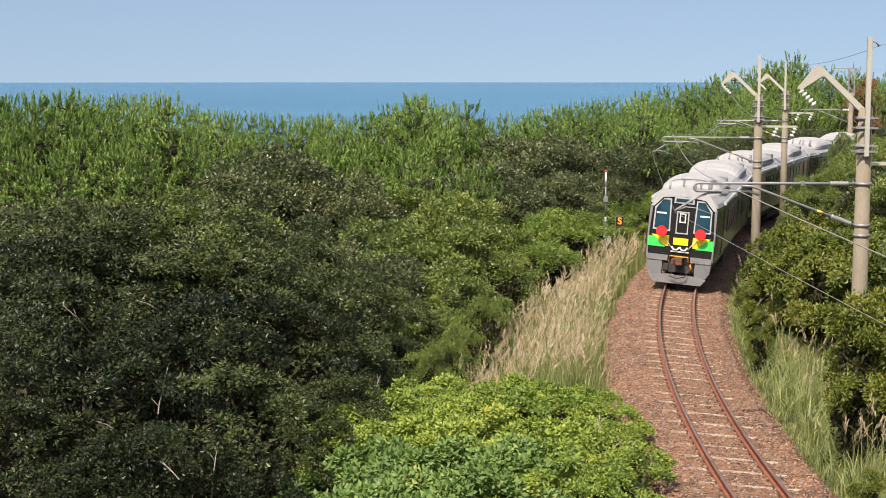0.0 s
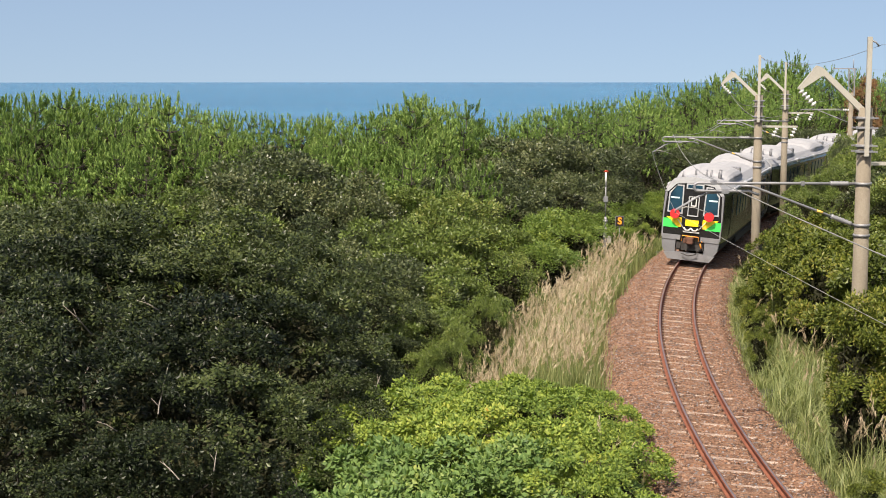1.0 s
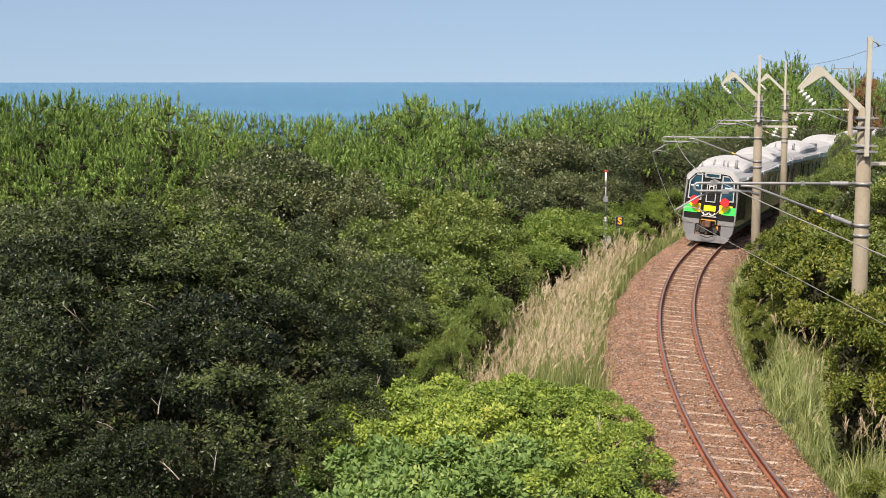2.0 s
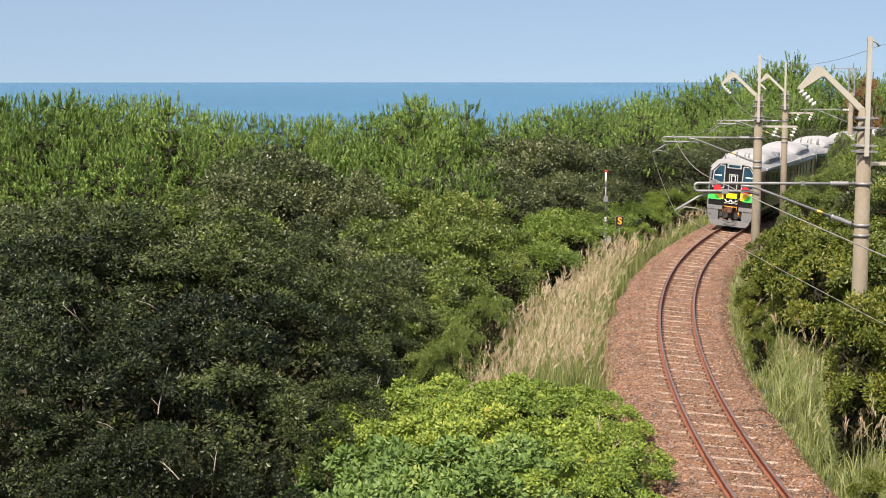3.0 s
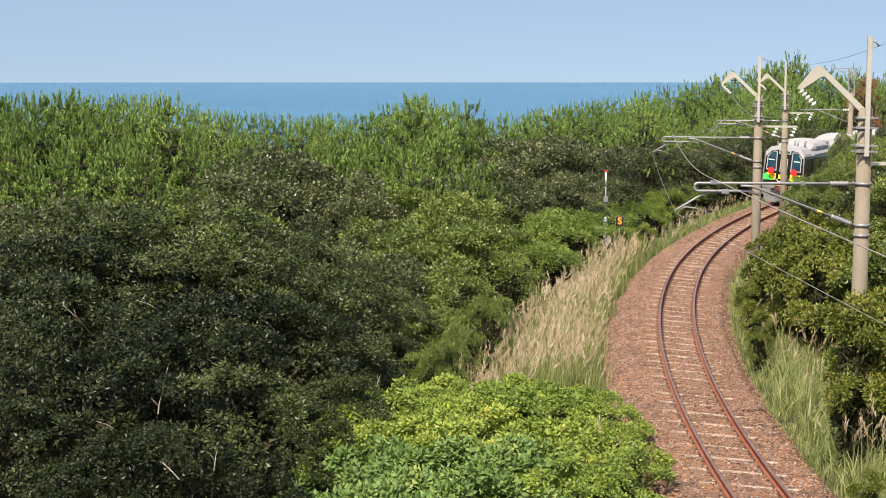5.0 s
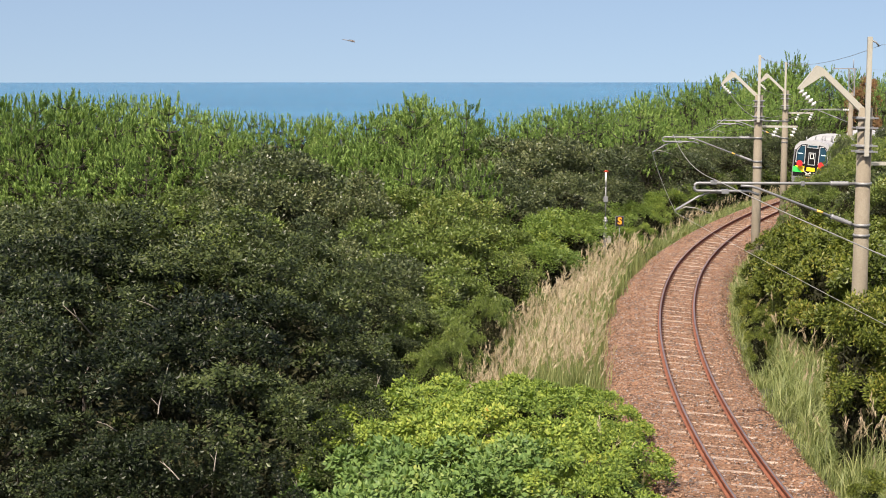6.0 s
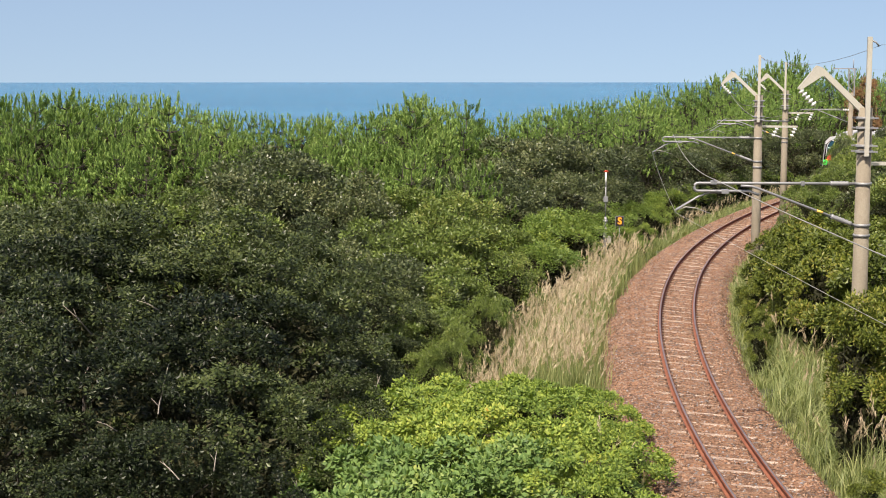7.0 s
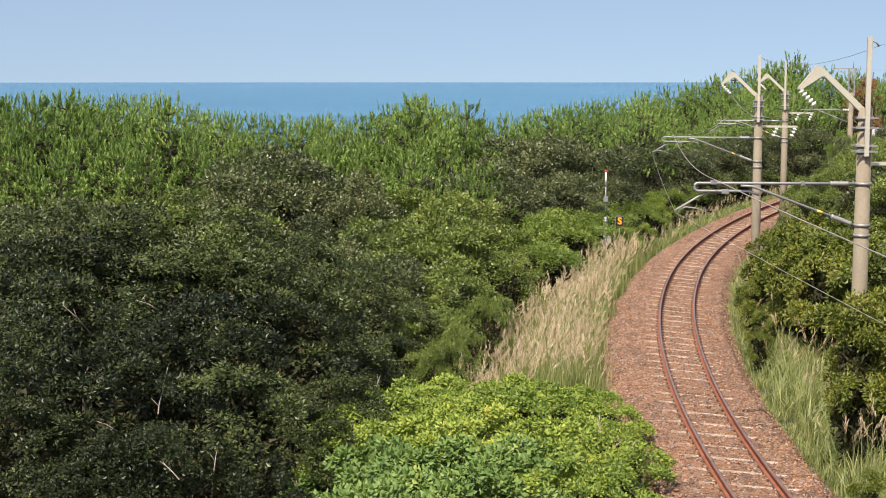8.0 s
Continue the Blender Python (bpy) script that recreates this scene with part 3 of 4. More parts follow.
settle_all(mid_warm, [(330, 58, 325), (240, 53, 340), (745, 51, 392), (835, 51, 385), (785, 46, 468), (885, 56, 395), (725, 62, 325), (415, 51, 358), (830, 46, 485),
                      (770, 43, 540), (660, 52, 380), (810, 58, 330), (90, 52, 345), (900, 51, 440), (720, 41, 570), (745, 38.5, 620, 0.7), (815, 40.5, 560, 0.6), (865, 43.5, 522, 0.55), (765, 37.5, 615, 0.5), (800, 38, 600, 0.5)], WOOD)


def silhouette(px):
    return np.interp(px, [-200, 100, 300, 420, 560, 660, 740, 880, 950, 1100, 1180, 1250, 1300, 1400, 1480, 1570, 1900],
                     [162, 160, 159, 193, 193, 190, 160, 202, 180, 168, 150, 136, 120, 106, 120, 126, 110])


def pine_rows(seed, count, px, dist, drop, gap, far):
    r = np.random.default_rng(seed)
    got = []
    for _ in range(count * 60):
        d = r.uniform(*dist)
        p = r.uniform(*px)
        x = px_place(p, d)
        if abs(off_track(x, d)[0]) < 7.5 or any((x - a) ** 2 + (d - b) ** 2 < gap ** 2 for a, b, _ in got):
            continue
        sil = silhouette(p)
        lower = drop * (1 - (d - dist[0]) / (dist[1] - dist[0])) + abs(r.normal(0, 7 if far else 9))
        got.append((x, d, sil + lower))
        if len(got) == count:
            break
    return [(784 + 2600 * x / d, d, row) for x, d, row in got]


PINES = "pines of the coastal wood"
near_pines = [pine("pine_tree", PINE, 51 + i, 8.6, 2.3, 255, M_PINE, 32, 0.044) for i in range(3)]
settle_all(near_pines, pine_rows(3, 62, (-130, 860), (62, 84), 105, 2.15, False) + [(735, 79, 160), (825, 82, 174), (65, 74, 160), (120, 76, 152), (300, 72, 160)], PINES)
far_pines = [pine("pine_tree", PINE, 71 + i, 8.0, 2.4, 165, M_PINE, 18, 0.058) for i in range(3)]
settle_all(far_pines, pine_rows(4, 46, (-100, 1180), (84, 112), 14, 2.6, True), PINES)
_sky = np.random.default_rng(77)
settle_all(far_pines, [(px + _sky.uniform(-14, 14), _sky.uniform(145, 152), silhouette(px) - 4 + abs(_sky.normal(0, 7))) for px in range(880, 1700, 19)], PINES)
settle_all(far_pines, [(px + _sky.uniform(-14, 14), _sky.uniform(104, 113), silhouette(px) - 2 + abs(_sky.normal(0, 8))) for px in range(-110, 900, 32)], PINES)
settle_all(far_pines, pine_rows(5, 105, (1000, 1720), (108, 150), 92, 2.0, True) + [(1402, 150, 88), (1370, 150, 104)], PINES)
rust = broadleaf("bare_rusty_tree", "browned autumn tree among the pines", 88, 6.0, 1.8, 3000, 0.2, M_RUSTLEAF)
settle_all([rust], [(1528, 128, 132, 0.55)])

# feathery growth and shrubs by the line
FEATHER = "feathery bright green saplings behind the grass"
saplings = [broadleaf("sapling", FEATHER, 91 + i, 2.6, 1.3, 6500, 0.13, M_CYPRESS, "sapling", 0.05, 30, True, (0.25, 0.35), simple=True) for i in range(2)]
settle_all(saplings, [(960, 60, 372), (1000, 62, 362), (1035, 66, 368), (1075, 71, 352), (1120, 74, 350), (1105, 66, 400), (1130, 68, 412), (930, 58, 400), (1160, 79, 335),
                      (1180, 84, 330), (1210, 90, 322), (1150, 76, 362), (1140, 72, 392), (1300, 103, 295), (1260, 99, 300), (1340, 108, 290), (1230, 95, 318), (970, 56, 420), (1370, 112, 285)], "saplings behind the grass")
shrubs = [broadleaf("shrub", SHRUB, 61 + i, 1.9, 1.5, 7600, 0.076, M_SHRUB, "shrub", 0.1, 44, True, (0.45, 0.7), 9, bough=(0.07, 0.2)) for i in range(3)]
BANK = "shrubs on the railway bank"
settle_all(shrubs, [(900, 33, 668), (800, 33, 672), (980, 32.5, 672), (1040, 31.5, 690), (740, 31, 700), (850, 30, 690), (950, 30, 690), (1050, 29.5, 715), (695, 29, 740), (780, 28, 740), (890, 27.5, 730), (1000, 27.5, 735), (1075, 28, 750), (1040, 25.5, 790), (980, 24, 830), (1070, 25.2, 830)], BANK)
cool_shrubs = [broadleaf("shrub", "bluish green broad-leaved climber over the railway bank", 66 + i, 1.9, 1.5, 6400, 0.09, M_COOL, "shrub", 0.1, 40, True, (0.5, 0.75), 8, bough=(0.07, 0.2)) for i in range(2)]
settle_all(cool_shrubs, [(680, 26.5, 790), (730, 26, 800), (830, 25.5, 790), (940, 25.5, 780), (665, 24, 850), (760, 24, 840), (870, 23.5, 830)], BANK)
bushes = [broadleaf("bush", "leafy green bush crowding the track's inner side", 81 + i, 2.8, 1.6, 7000, 0.125, M_BUSH, "bush", 0.05, 17, True, (0.4, 0.6), bough=(0.16, 0.36)) for i in range(2)]
INNER = "bushes on the inner side of the curve"
settle_all(bushes, [(1410, 50, 392, 0.8), (1455, 48, 395, 0.9), (1500, 46, 400), (1555, 44, 420), (1440, 53, 380), (1500, 53, 370), (1600, 36, 500, 0.8), (1600, 40, 430), (1470, 43, 440, 0.8), (1430, 45, 430, 0.7)], INNER)
tall_bushes = [broadleaf("bush", "tall slim leafy green bush beside the track", 85 + i, 4.0, 0.95, 5600, 0.13, M_BUSH, "bush", 0.03, 26, True, (0.34, 0.5), bough=(0.22, 0.46)) for i in range(2)]
settle_all(tall_bushes, [(1372, 51, 402, 1.15), (1382, 46, 450, 1.15), (1352, 43, 548, 1), (1345, 49, 440, 0.8), (1340, 46, 490, 0.8), (1555, 37, 520, 1.15), (1575, 33.5, 560, 1), (1545, 30.6, 520, 0.7), (1585, 30.5, 500, 1), (1525, 31.5, 600, 0.8), (1526, 30.2, 512, 0.84), (1352, 41, 578, 1), (1560, 25.5, 840, 1)], INNER)
settle_all(mid_warm + mid_trees, [(1440, 66, 305, 0.8), (1560, 62, 250, 0.8), (1518, 78, 244, 0.6), (1570, 55, 290), (1610, 52, 300), (1425, 62, 330, 0.8), (1472, 72, 290, 0.6), (1550, 84, 238, 0.7), (1590, 75, 235),
                                  (1525, 68, 264, 0.7), (1425, 76, 308, 0.5), (1575, 92, 215, 0.8), (1620, 86, 210), (1560, 98, 228, 0.7), (1640, 62, 260),
                                  # From 1700 rightwards: unseen trees, added for the train's flank to reflect.
                                  (1492, 82, 240, 0.5), (1490, 87, 231, 0.42), (1508, 84, 232, 0.5), (1484, 84, 258, 0.36), (1496, 78, 262, 0.5), (1478, 88, 266, 0.32), (1452, 85, 292, 0.32), (1503, 80, 240, 0.4), (1497, 76, 252, 0.42), (1515, 74, 248, 0.5), (1545, 80, 235, 0.6), (1472, 80, 283, 0.4), (1442, 80, 303, 0.4), (1490, 70, 268, 0.5), (1700, 40, 300), (1720, 50, 280), (1780, 60, 260), (1760, 33, 330), (1850, 44, 300), (1700, 85, 220)], WOOD)


# ---- grass ----
def strips(base, lean, height, width, curl, seg=3):
    """Bent blades as tapering strips of quads."""
    n = len(base)
    t = np.linspace(0, 1, seg + 1)
    side = unit(np.stack([-lean[:, 1], lean[:, 0], np.zeros(n)], 1) + 1e-6)
    V = []
    for k, q in enumerate(t):
        c = base + np.array([0, 0, 1.0]) * (height * q * (1 - 0.35 * curl * q))[:, None] + lean * (height * curl * q * q)[:, None]
        w = (width * (1 - q) ** 0.6 * 0.5 + 0.0015)[:, None]
        V += [c - side * w, c + side * w]
    v = np.stack(V, 1)
    i = np.arange(n)[:, None] * (2 * (seg + 1))
    f = np.concatenate([i + np.array([[2 * k, 2 * k + 1, 2 * k + 3, 2 * k + 2]]) for k in range(seg)], 0)
    return v.reshape(-1, 3), f


def grass_field(name, label, seed, clumps, per, hgt, mat, spots, plume=0.0, width=0.018, curl=(0.2, 0.7)):
    """Tussocks of bent blades; some stems end in a feathery plume."""
    r = np.random.default_rng(seed)
    xy = spots(r, clumps)
    k = len(xy)
    z = ground_z(xy[:, 0], xy[:, 1])
    size = r.uniform(0.7, 1.2, k)
    base = np.repeat(np.column_stack([xy, z - 0.03]), per, 0) + np.column_stack([r.normal(0, 0.11, (k * per, 2)), np.zeros(k * per)])
    a = r.uniform(0, 6.283, k * per)
    wind = np.array([0.16, -0.04, 0])
    lean = np.column_stack([np.cos(a), np.sin(a), 0 * a]) * r.uniform(0.3, 0.9, (k * per, 1)) + wind
    h = np.repeat(size, per) * r.uniform(hgt * 0.55, hgt, k * per)
    v, f = strips(base, lean, h, r.uniform(width * 0.7, width * 1.4, k * per), r.uniform(*curl, k * per))
    ob = raw(name, v, f, mat)
    tagged(ob, label, "grass", kind="stuff")
    if plume:
        m = int(k * plume)
        j = r.integers(0, k, m)
        b = np.column_stack([xy[j] + r.normal(0, 0.14, (m, 2)), z[j]])
        a = r.uniform(0, 6.283, m)
        ln = np.column_stack([np.cos(a), np.sin(a), 0 * a]) * 0.5 + wind * 1.2
        hh = size[j] * r.uniform(hgt * 0.8, hgt * 1.3, m)
        c = r.uniform(0.08, 0.3, m)
        v1, f1 = strips(b, ln, hh, np.full(m, 0.012), c)
        tip = b + np.array([0, 0, 1.0]) * (hh * (1 - 0.35 * c))[:, None] + ln * (hh * c)[:, None]
        ax = unit(ln * 0.55 + np.array([0, 0, 0.8]) + r.normal(0, 0.15, (m, 3)))
        q = 16
        L = r.uniform(0.22, 0.38, m)
        along = np.tile(np.linspace(-0.35, 0.75, q), m)
        B = np.repeat(tip, q, 0) + np.repeat(ax * L[:, None], q, 0) * along[:, None]
        d = unit(np.repeat(ax, q, 0) + rand_dirs(m * q, r) * 0.45 + np.repeat(ln, q, 0) * 0.25)
        v2, f2 = blades(B, d, unit(np.cross(d, rand_dirs(m * q, r))), r.uniform(0.10, 0.20, m * q), r.uniform(0.011, 0.022, m * q))
        tagged(raw(name + "_stems", v1, f1, mat), "thin straw-green stems of tall silver grass", "grass", kind="stuff")
        tagged(raw(name + "_plumes", v2, f2, M_PLUME), "pale beige feathery plumes of silver grass", "grass plumes", kind="stuff")


def band(s_lo, s_hi, d_lo, d_hi, power=1.0):
    """Random spots in a strip along the track."""
    def pick(r, n):
        s = s_lo + (s_hi - s_lo) * r.random(n) ** power
        d = r.uniform(d_lo, d_hi, n) + 0.2 * np.sin(s * 1.7) * np.sin(s * 0.6 + 1) + r.normal(0, 0.1, n)
        x, y, h = line(s)
        return np.column_stack([x + d * np.cos(h), y - d * np.sin(h)])
    return pick


grass_field("silver_grass", "tall pale green and straw silver grass on the bank", 3, 2300, 15, 1.15, M_GRASS, band(16, 43.5, -7.4, -2.4), 1.1, 0.018, (0.08, 0.45))
grass_field("far_silver_grass", "green and straw grass beside the far curve", 4, 1700, 11, 0.62, M_GRASSGREEN, band(42, 95, -6.2, -2.45), 0.3, 0.024, (0.3, 1.0))
grass_field("tall_grass", "lush green bent grass beside the track", 5, 2000, 15, 1.2, M_GRASSGREEN, band(2, 40, 2.2, 7.0), 0.2, 0.02, (0.5, 1.7))
grass_field("verge_grass", "short green weeds at the ballast's edge", 6, 420, 9, 0.3, M_GRASSGREEN, band(0, 60, -3.3, -2.4), 0.0, 0.02)
grass_field("verge_grass_inner", "short green weeds at the ballast's edge", 7, 700, 12, 0.35, M_GRASSGREEN, band(0, 50, 1.75, 2.4), 0.0, 0.02)
grass_field("bank_grass", "dry straw-coloured grass on the near bank", 8, 450, 11, 0.6, M_GRASS, band(-4, 14, -3.9, -2.2), 0.1, 0.02)


def near_spots(spots):
    def pick(r, n):
        c = np.array([spots[i % len(spots)] for i in range(n)], float)
        return np.column_stack([px_place(c[:, 0], c[:, 1]), c[:, 1]]) + r.normal(0, 0.22, (n, 2))
    return pick


grass_field("dry_reeds", "dry brown reeds standing among the shrubs", 12, 46, 8, 1.5, M_GRASS, near_spots([(480, 26.5), (690, 32.5), (800, 36.5), (830, 37), (1390, 44), (1545, 29), (600, 27.5), (1105, 27)]), 1.2, 0.016)


def fallen_twig():
    bm = bmesh.new()
    pts = [beside(12.6 + 0.05 * math.sin(k), 1.05 + 0.11 * k, -0.20 - 0.09 + 0.03 * math.sin(k * 1.3)) for k in range(7)]
    tube(bm, pts, 0.02, 6, [0.012, 0.02, 0.022, 0.02, 0.017, 0.012, 0.006])
    tagged(part("fallen_twig", bm, M_BARK), "dark bent twig lying on the ballast", "twig")


fallen_twig()


# ---- overhead line ----
M_YELLOW = paint("yellow_band", (0.62, 0.40, 0.08), 0.6)


def disc_string(name, parent, a, b, count, radius):
    """Ribbed porcelain insulator from a to b."""
    bm = bmesh.new()
    a, b = Vector(a), Vector(b)
    pts, rad = [], []
    for i in range(count):
        for q, rr in ((0.0, 0.25), (0.2, 1.0), (0.55, 0.8), (0.7, 0.28)):
            pts.append(a.lerp(b, (i + q) / count))
            rad.append(radius * rr)
    pts.append(b)
    rad.append(radius * 0.25)
    tube(bm, pts, radius, 10, rad)
    part(name, bm, M_PORCELAIN, parent, "white ribbed porcelain insulator")


def catenary_pole(label):
    p = thing("catenary_pole", label, "utility pole", group="catenary poles along the curve")
    bm = bmesh.new()
    tube(bm, [(0, 0, -1.6), (0, 0, 2), (0, 0, 7.13)], 0.16, 20, [0.185, 0.172, 0.148])
    part("pole", bm, M_CONCRETE, p, "buff spun-concrete pole with faint seams")
    bm = bmesh.new()
    box(bm, -0.05, 0.05, -0.26, -0.17, 6.1, 8.62, 0.008)
    part("mast_extension", bm, M_PALE, p, "pale steel channel mast")
    bm = bmesh.new()
    tube(bm, [(0.03, -0.2, 8.55), (0.13, -0.2, 8.5), (0.2, -0.2, 8.42)], 0.02, 6)
    part("top_bracket", bm, M_STEEL, p)
    for z in (6.91, 6.70, 6.32, 6.2, 5.51, 4.62, 4.40):
        bm = bmesh.new()
        rr = 0.168
        tube(bm, [(0, 0, z - 0.03), (0, 0, z + 0.03)], rr, 18, [rr + 0.012, rr + 0.012])
        if z > 6:
            box(bm, -0.23, 0.23, -0.25, -0.20, z - 0.018, z + 0.018, 0.005)
            box(bm, -0.23, 0.23, 0.18, 0.22, z - 0.018, z + 0.018, 0.005)
        part("clamp", bm, M_STEEL, p)
    # bent gantry beam with its gusset
    bm = bmesh.new()
    prism(bm, [(-0.06, 6.98), (0.0, 7.10), (-0.93, 7.98), (-1.06, 8.02), (-1.44, 7.54), (-1.38, 7.50), (-0.96, 7.78), (-0.90, 7.80)], -0.06, 0.06)
    part("bent_beam", bm, M_PALE, p, "pale painted bent steel beam")
    disc_string("insulator", p, (-1.38, 0, 7.50), (-1.05, 0.0, 7.16), 5, 0.075)
    # cantilever with a hairpin end
    bm = bmesh.new()
    n = 9
    loop = [(-3.50 - 0.085 * math.sin(math.pi * k / n), 0, 5.425 + 0.085 * math.cos(math.pi * k / n)) for k in range(n + 1)]
    tube(bm, [(-0.15, 0, 5.51), (-1.8, 0, 5.51)] + loop + [(-2.42, 0, 5.34), (-2.2, 0, 5.26)], 0.030, 8)
    part("cantilever_tube", bm, M_STEEL, p, "galvanised tube with a hairpin end")
    bm = bmesh.new()
    tube(bm, [(-2.60, -0.07, 5.46), (-2.38, -0.07, 5.45), (-2.25, -0.05, 5.41), (-0.16, 0, 4.62)], 0.028, 8)
    part("brace", bm, M_STEEL, p)
    bm = bmesh.new()
    tube(bm, [(-0.96, -0.022, 4.928), (-0.84, -0.018, 4.882)], 0.031, 8)
    part("band", bm, M_YELLOW, p, "yellow marking band")
    for a, b in (((-0.66, -0.01, 4.81), (-0.22, 0, 4.64)), ((-0.70, 0, 5.51), (-0.30, 0, 5.51))):
        bm = bmesh.new()
        a, b = Vector(a), Vector(b)
        tube(bm, [a.lerp(b, k / 12) for k in range(13)], 0.05, 10, [0.058 if k % 2 else 0.045 for k in range(13)])
        part("rod_insulator", bm, M_STEEL, p, "grey ribbed rod insulator")
    bm = bmesh.new()
    tube(bm, [(-2.85, 0.05, 5.31), (-3.25, 0.05, 5.30), (-3.48, 0.05, 5.22), (-3.96, 0.05, 4.93), (-3.97, .05, 4.86)], 0.024, 7)
    part("steady_arm", bm, M_STEEL, p)
    for x0, x1, y1, z0, z1 in ((-3.0, -2.85, 0.09, 5.28, 5.38), (-3.24, -3.10, 0.06, 5.48, 5.57), (-1.32, -1.24, 0.05, 5.46, 5.56)):
        bm = bmesh.new()
        box(bm, x0, x1, -0.05, y1, z0, z1, 0.01)
        part("fitting", bm, M_STEEL, p)
    # arm with two hanging insulators
    bm = bmesh.new()
    box(bm, 0.15, 1.45, -0.04, 0.04, 5.90, 5.98, 0.006)
    part("feeder_arm", bm, M_PALE, p)
    for x in (0.70, 1.38):
        disc_string("insulator", p, (x, 0, 5.89), (x - 0.16, 0.03, 5.53), 3, 0.085)
    return p


def lattice_pole():
    p = thing("lattice_pole", "buff concrete pole with a steel lattice head beside the far curve", "utility pole")
    bm = bmesh.new()
    tube(bm, [(0, 0, -2), (0, 0, 6.75)], 0.2, 16, [0.21, 0.17])
    part("pole", bm, M_CONCRETE, p)
    for x in (-0.2, 0.2):
        bm = bmesh.new()
        box(bm, x - 0.04, x + 0.04, -0.05, 0.05, 6.5, 8.5)
        part("lattice_post", bm, M_STEEL, p)
    for k in range(4):
        bm = bmesh.new()
        z = 6.75 + 0.42 * k
        sg = 1 if k % 2 else -1
        tube(bm, [(-0.2 * sg, 0, z), (0.2 * sg, 0, z + 0.42)], 0.03, 6)
        part("lattice_bar", bm, M_STEEL, p)
    bm = bmesh.new()
    box(bm, -1.35, 0.3, -0.04, 0.04, 8.42, 8.5)
    part("head_beam", bm, M_STEEL, p)
    bm = bmesh.new()
    tube(bm, [(0.1, 0, 8.5), (0.1, 0, 9.1)], 0.03, 6)
    part("finial", bm, M_STEEL, p)
    bm = bmesh.new()
    tube(bm, [(-0.1, 0, 5.5), (-3.6, 0, 5.5)], 0.035, 7)
    tube(bm, [(-0.1, 0, 4.6), (-2.4, 0, 5.5)], 0.03, 7)
    part("cantilever_tube", bm, M_STEEL, p)
    disc_string("insulator", p, (-.1, -.1, 5.5), (-0.55, -.1, 5.5), 4, 0.09)
    return p


POLES = [(8.99, 31.4, 3.0), (11.96, 55.9, 12.0), (18.1, 78.0, 20.0)]
pole_a = catenary_pole("buff concrete catenary pole with a hairpin cantilever over the track")
pole_m = [Matrix.Translation((x, y, 0)) @ Matrix.Rotation(radians(-r), 4, 'Z') for x, y, r in POLES]
pole_a.matrix_world = pole_m[0]
for m in pole_m[1:]:
    copy_thing(pole_a, m)
lat = lattice_pole()
lat.matrix_world = pose(29.3, 106, 0, 0, 0, -25)
pole_m.append(lat.matrix_world.copy())


def sagging(name, pts, sag, radius, mat, label):
    bm = bmesh.new()
    path = []
    for a, b in zip(pts, pts[1:]):
        a, b = Vector(a), Vector(b)
        for k in range(12):
            t = k / 12
            path.append(a.lerp(b, t) - Vector((0, 0, 4 * sag * t * (1 - t))))
    path.append(Vector(pts[-1]))
    tube(bm, path, radius, 5)
    ob = part(name, bm, mat)
    tagged(ob, label, "cable")
    return ob


def along(local):
    return [m @ Vector(local) for m in pole_m]


behind = Vector((7.2, -12, 0))
beyond = beside(150, 0.5)
sagging("messenger_wire", [behind + Vector((-1.0, 0, 5.6))] + along((-3.18, 0, 5.60)) + [beyond + Vector((0, 0, 5.6))], 0.28, 0.010, M_WIRE, "twisted grey messenger wire above the track")
sagging("contact_wire", [behind + Vector((-1.2, 0, 4.95))] + along((-3.96, 0.05, 4.86)) + [beyond + Vector((0, 0, 4.9))], 0.12, 0.0045, M_WIRE, "thin copper contact wire hung over the track")
sagging("earth_wire", [behind + Vector((2.5, 0, 8.5))] + along((0.25, -0.2, 8.45)) + [beyond + Vector((4, 0, 8.5))], 0.3, 0.0055, M_WIRE_DARK, "thin dark wire strung between the mast tops")
sagging("feeder_wire", along((-1.05, 0, 7.14))[:3] + [lat.matrix_world @ Vector((-0.6, 0, 6.6))], 0.6, 0.008, M_WIRE_DARK, "dark feeder wire hung from the bent beams")
for m in pole_m[:3]:
    bm = bmesh.new()
    tube(bm, [m @ Vector(q) for q in ((-3.9, 0.05, 4.93), (-3.75, 0.05, 4.99), (-3.55, .05, 4.97), (-3.2, 0.1, 4.84))], 0.011, 6)
    tagged(part("pull_off_wire", bm, M_WIRE), "short curved pull-off wire at the cantilever tip", "cable")

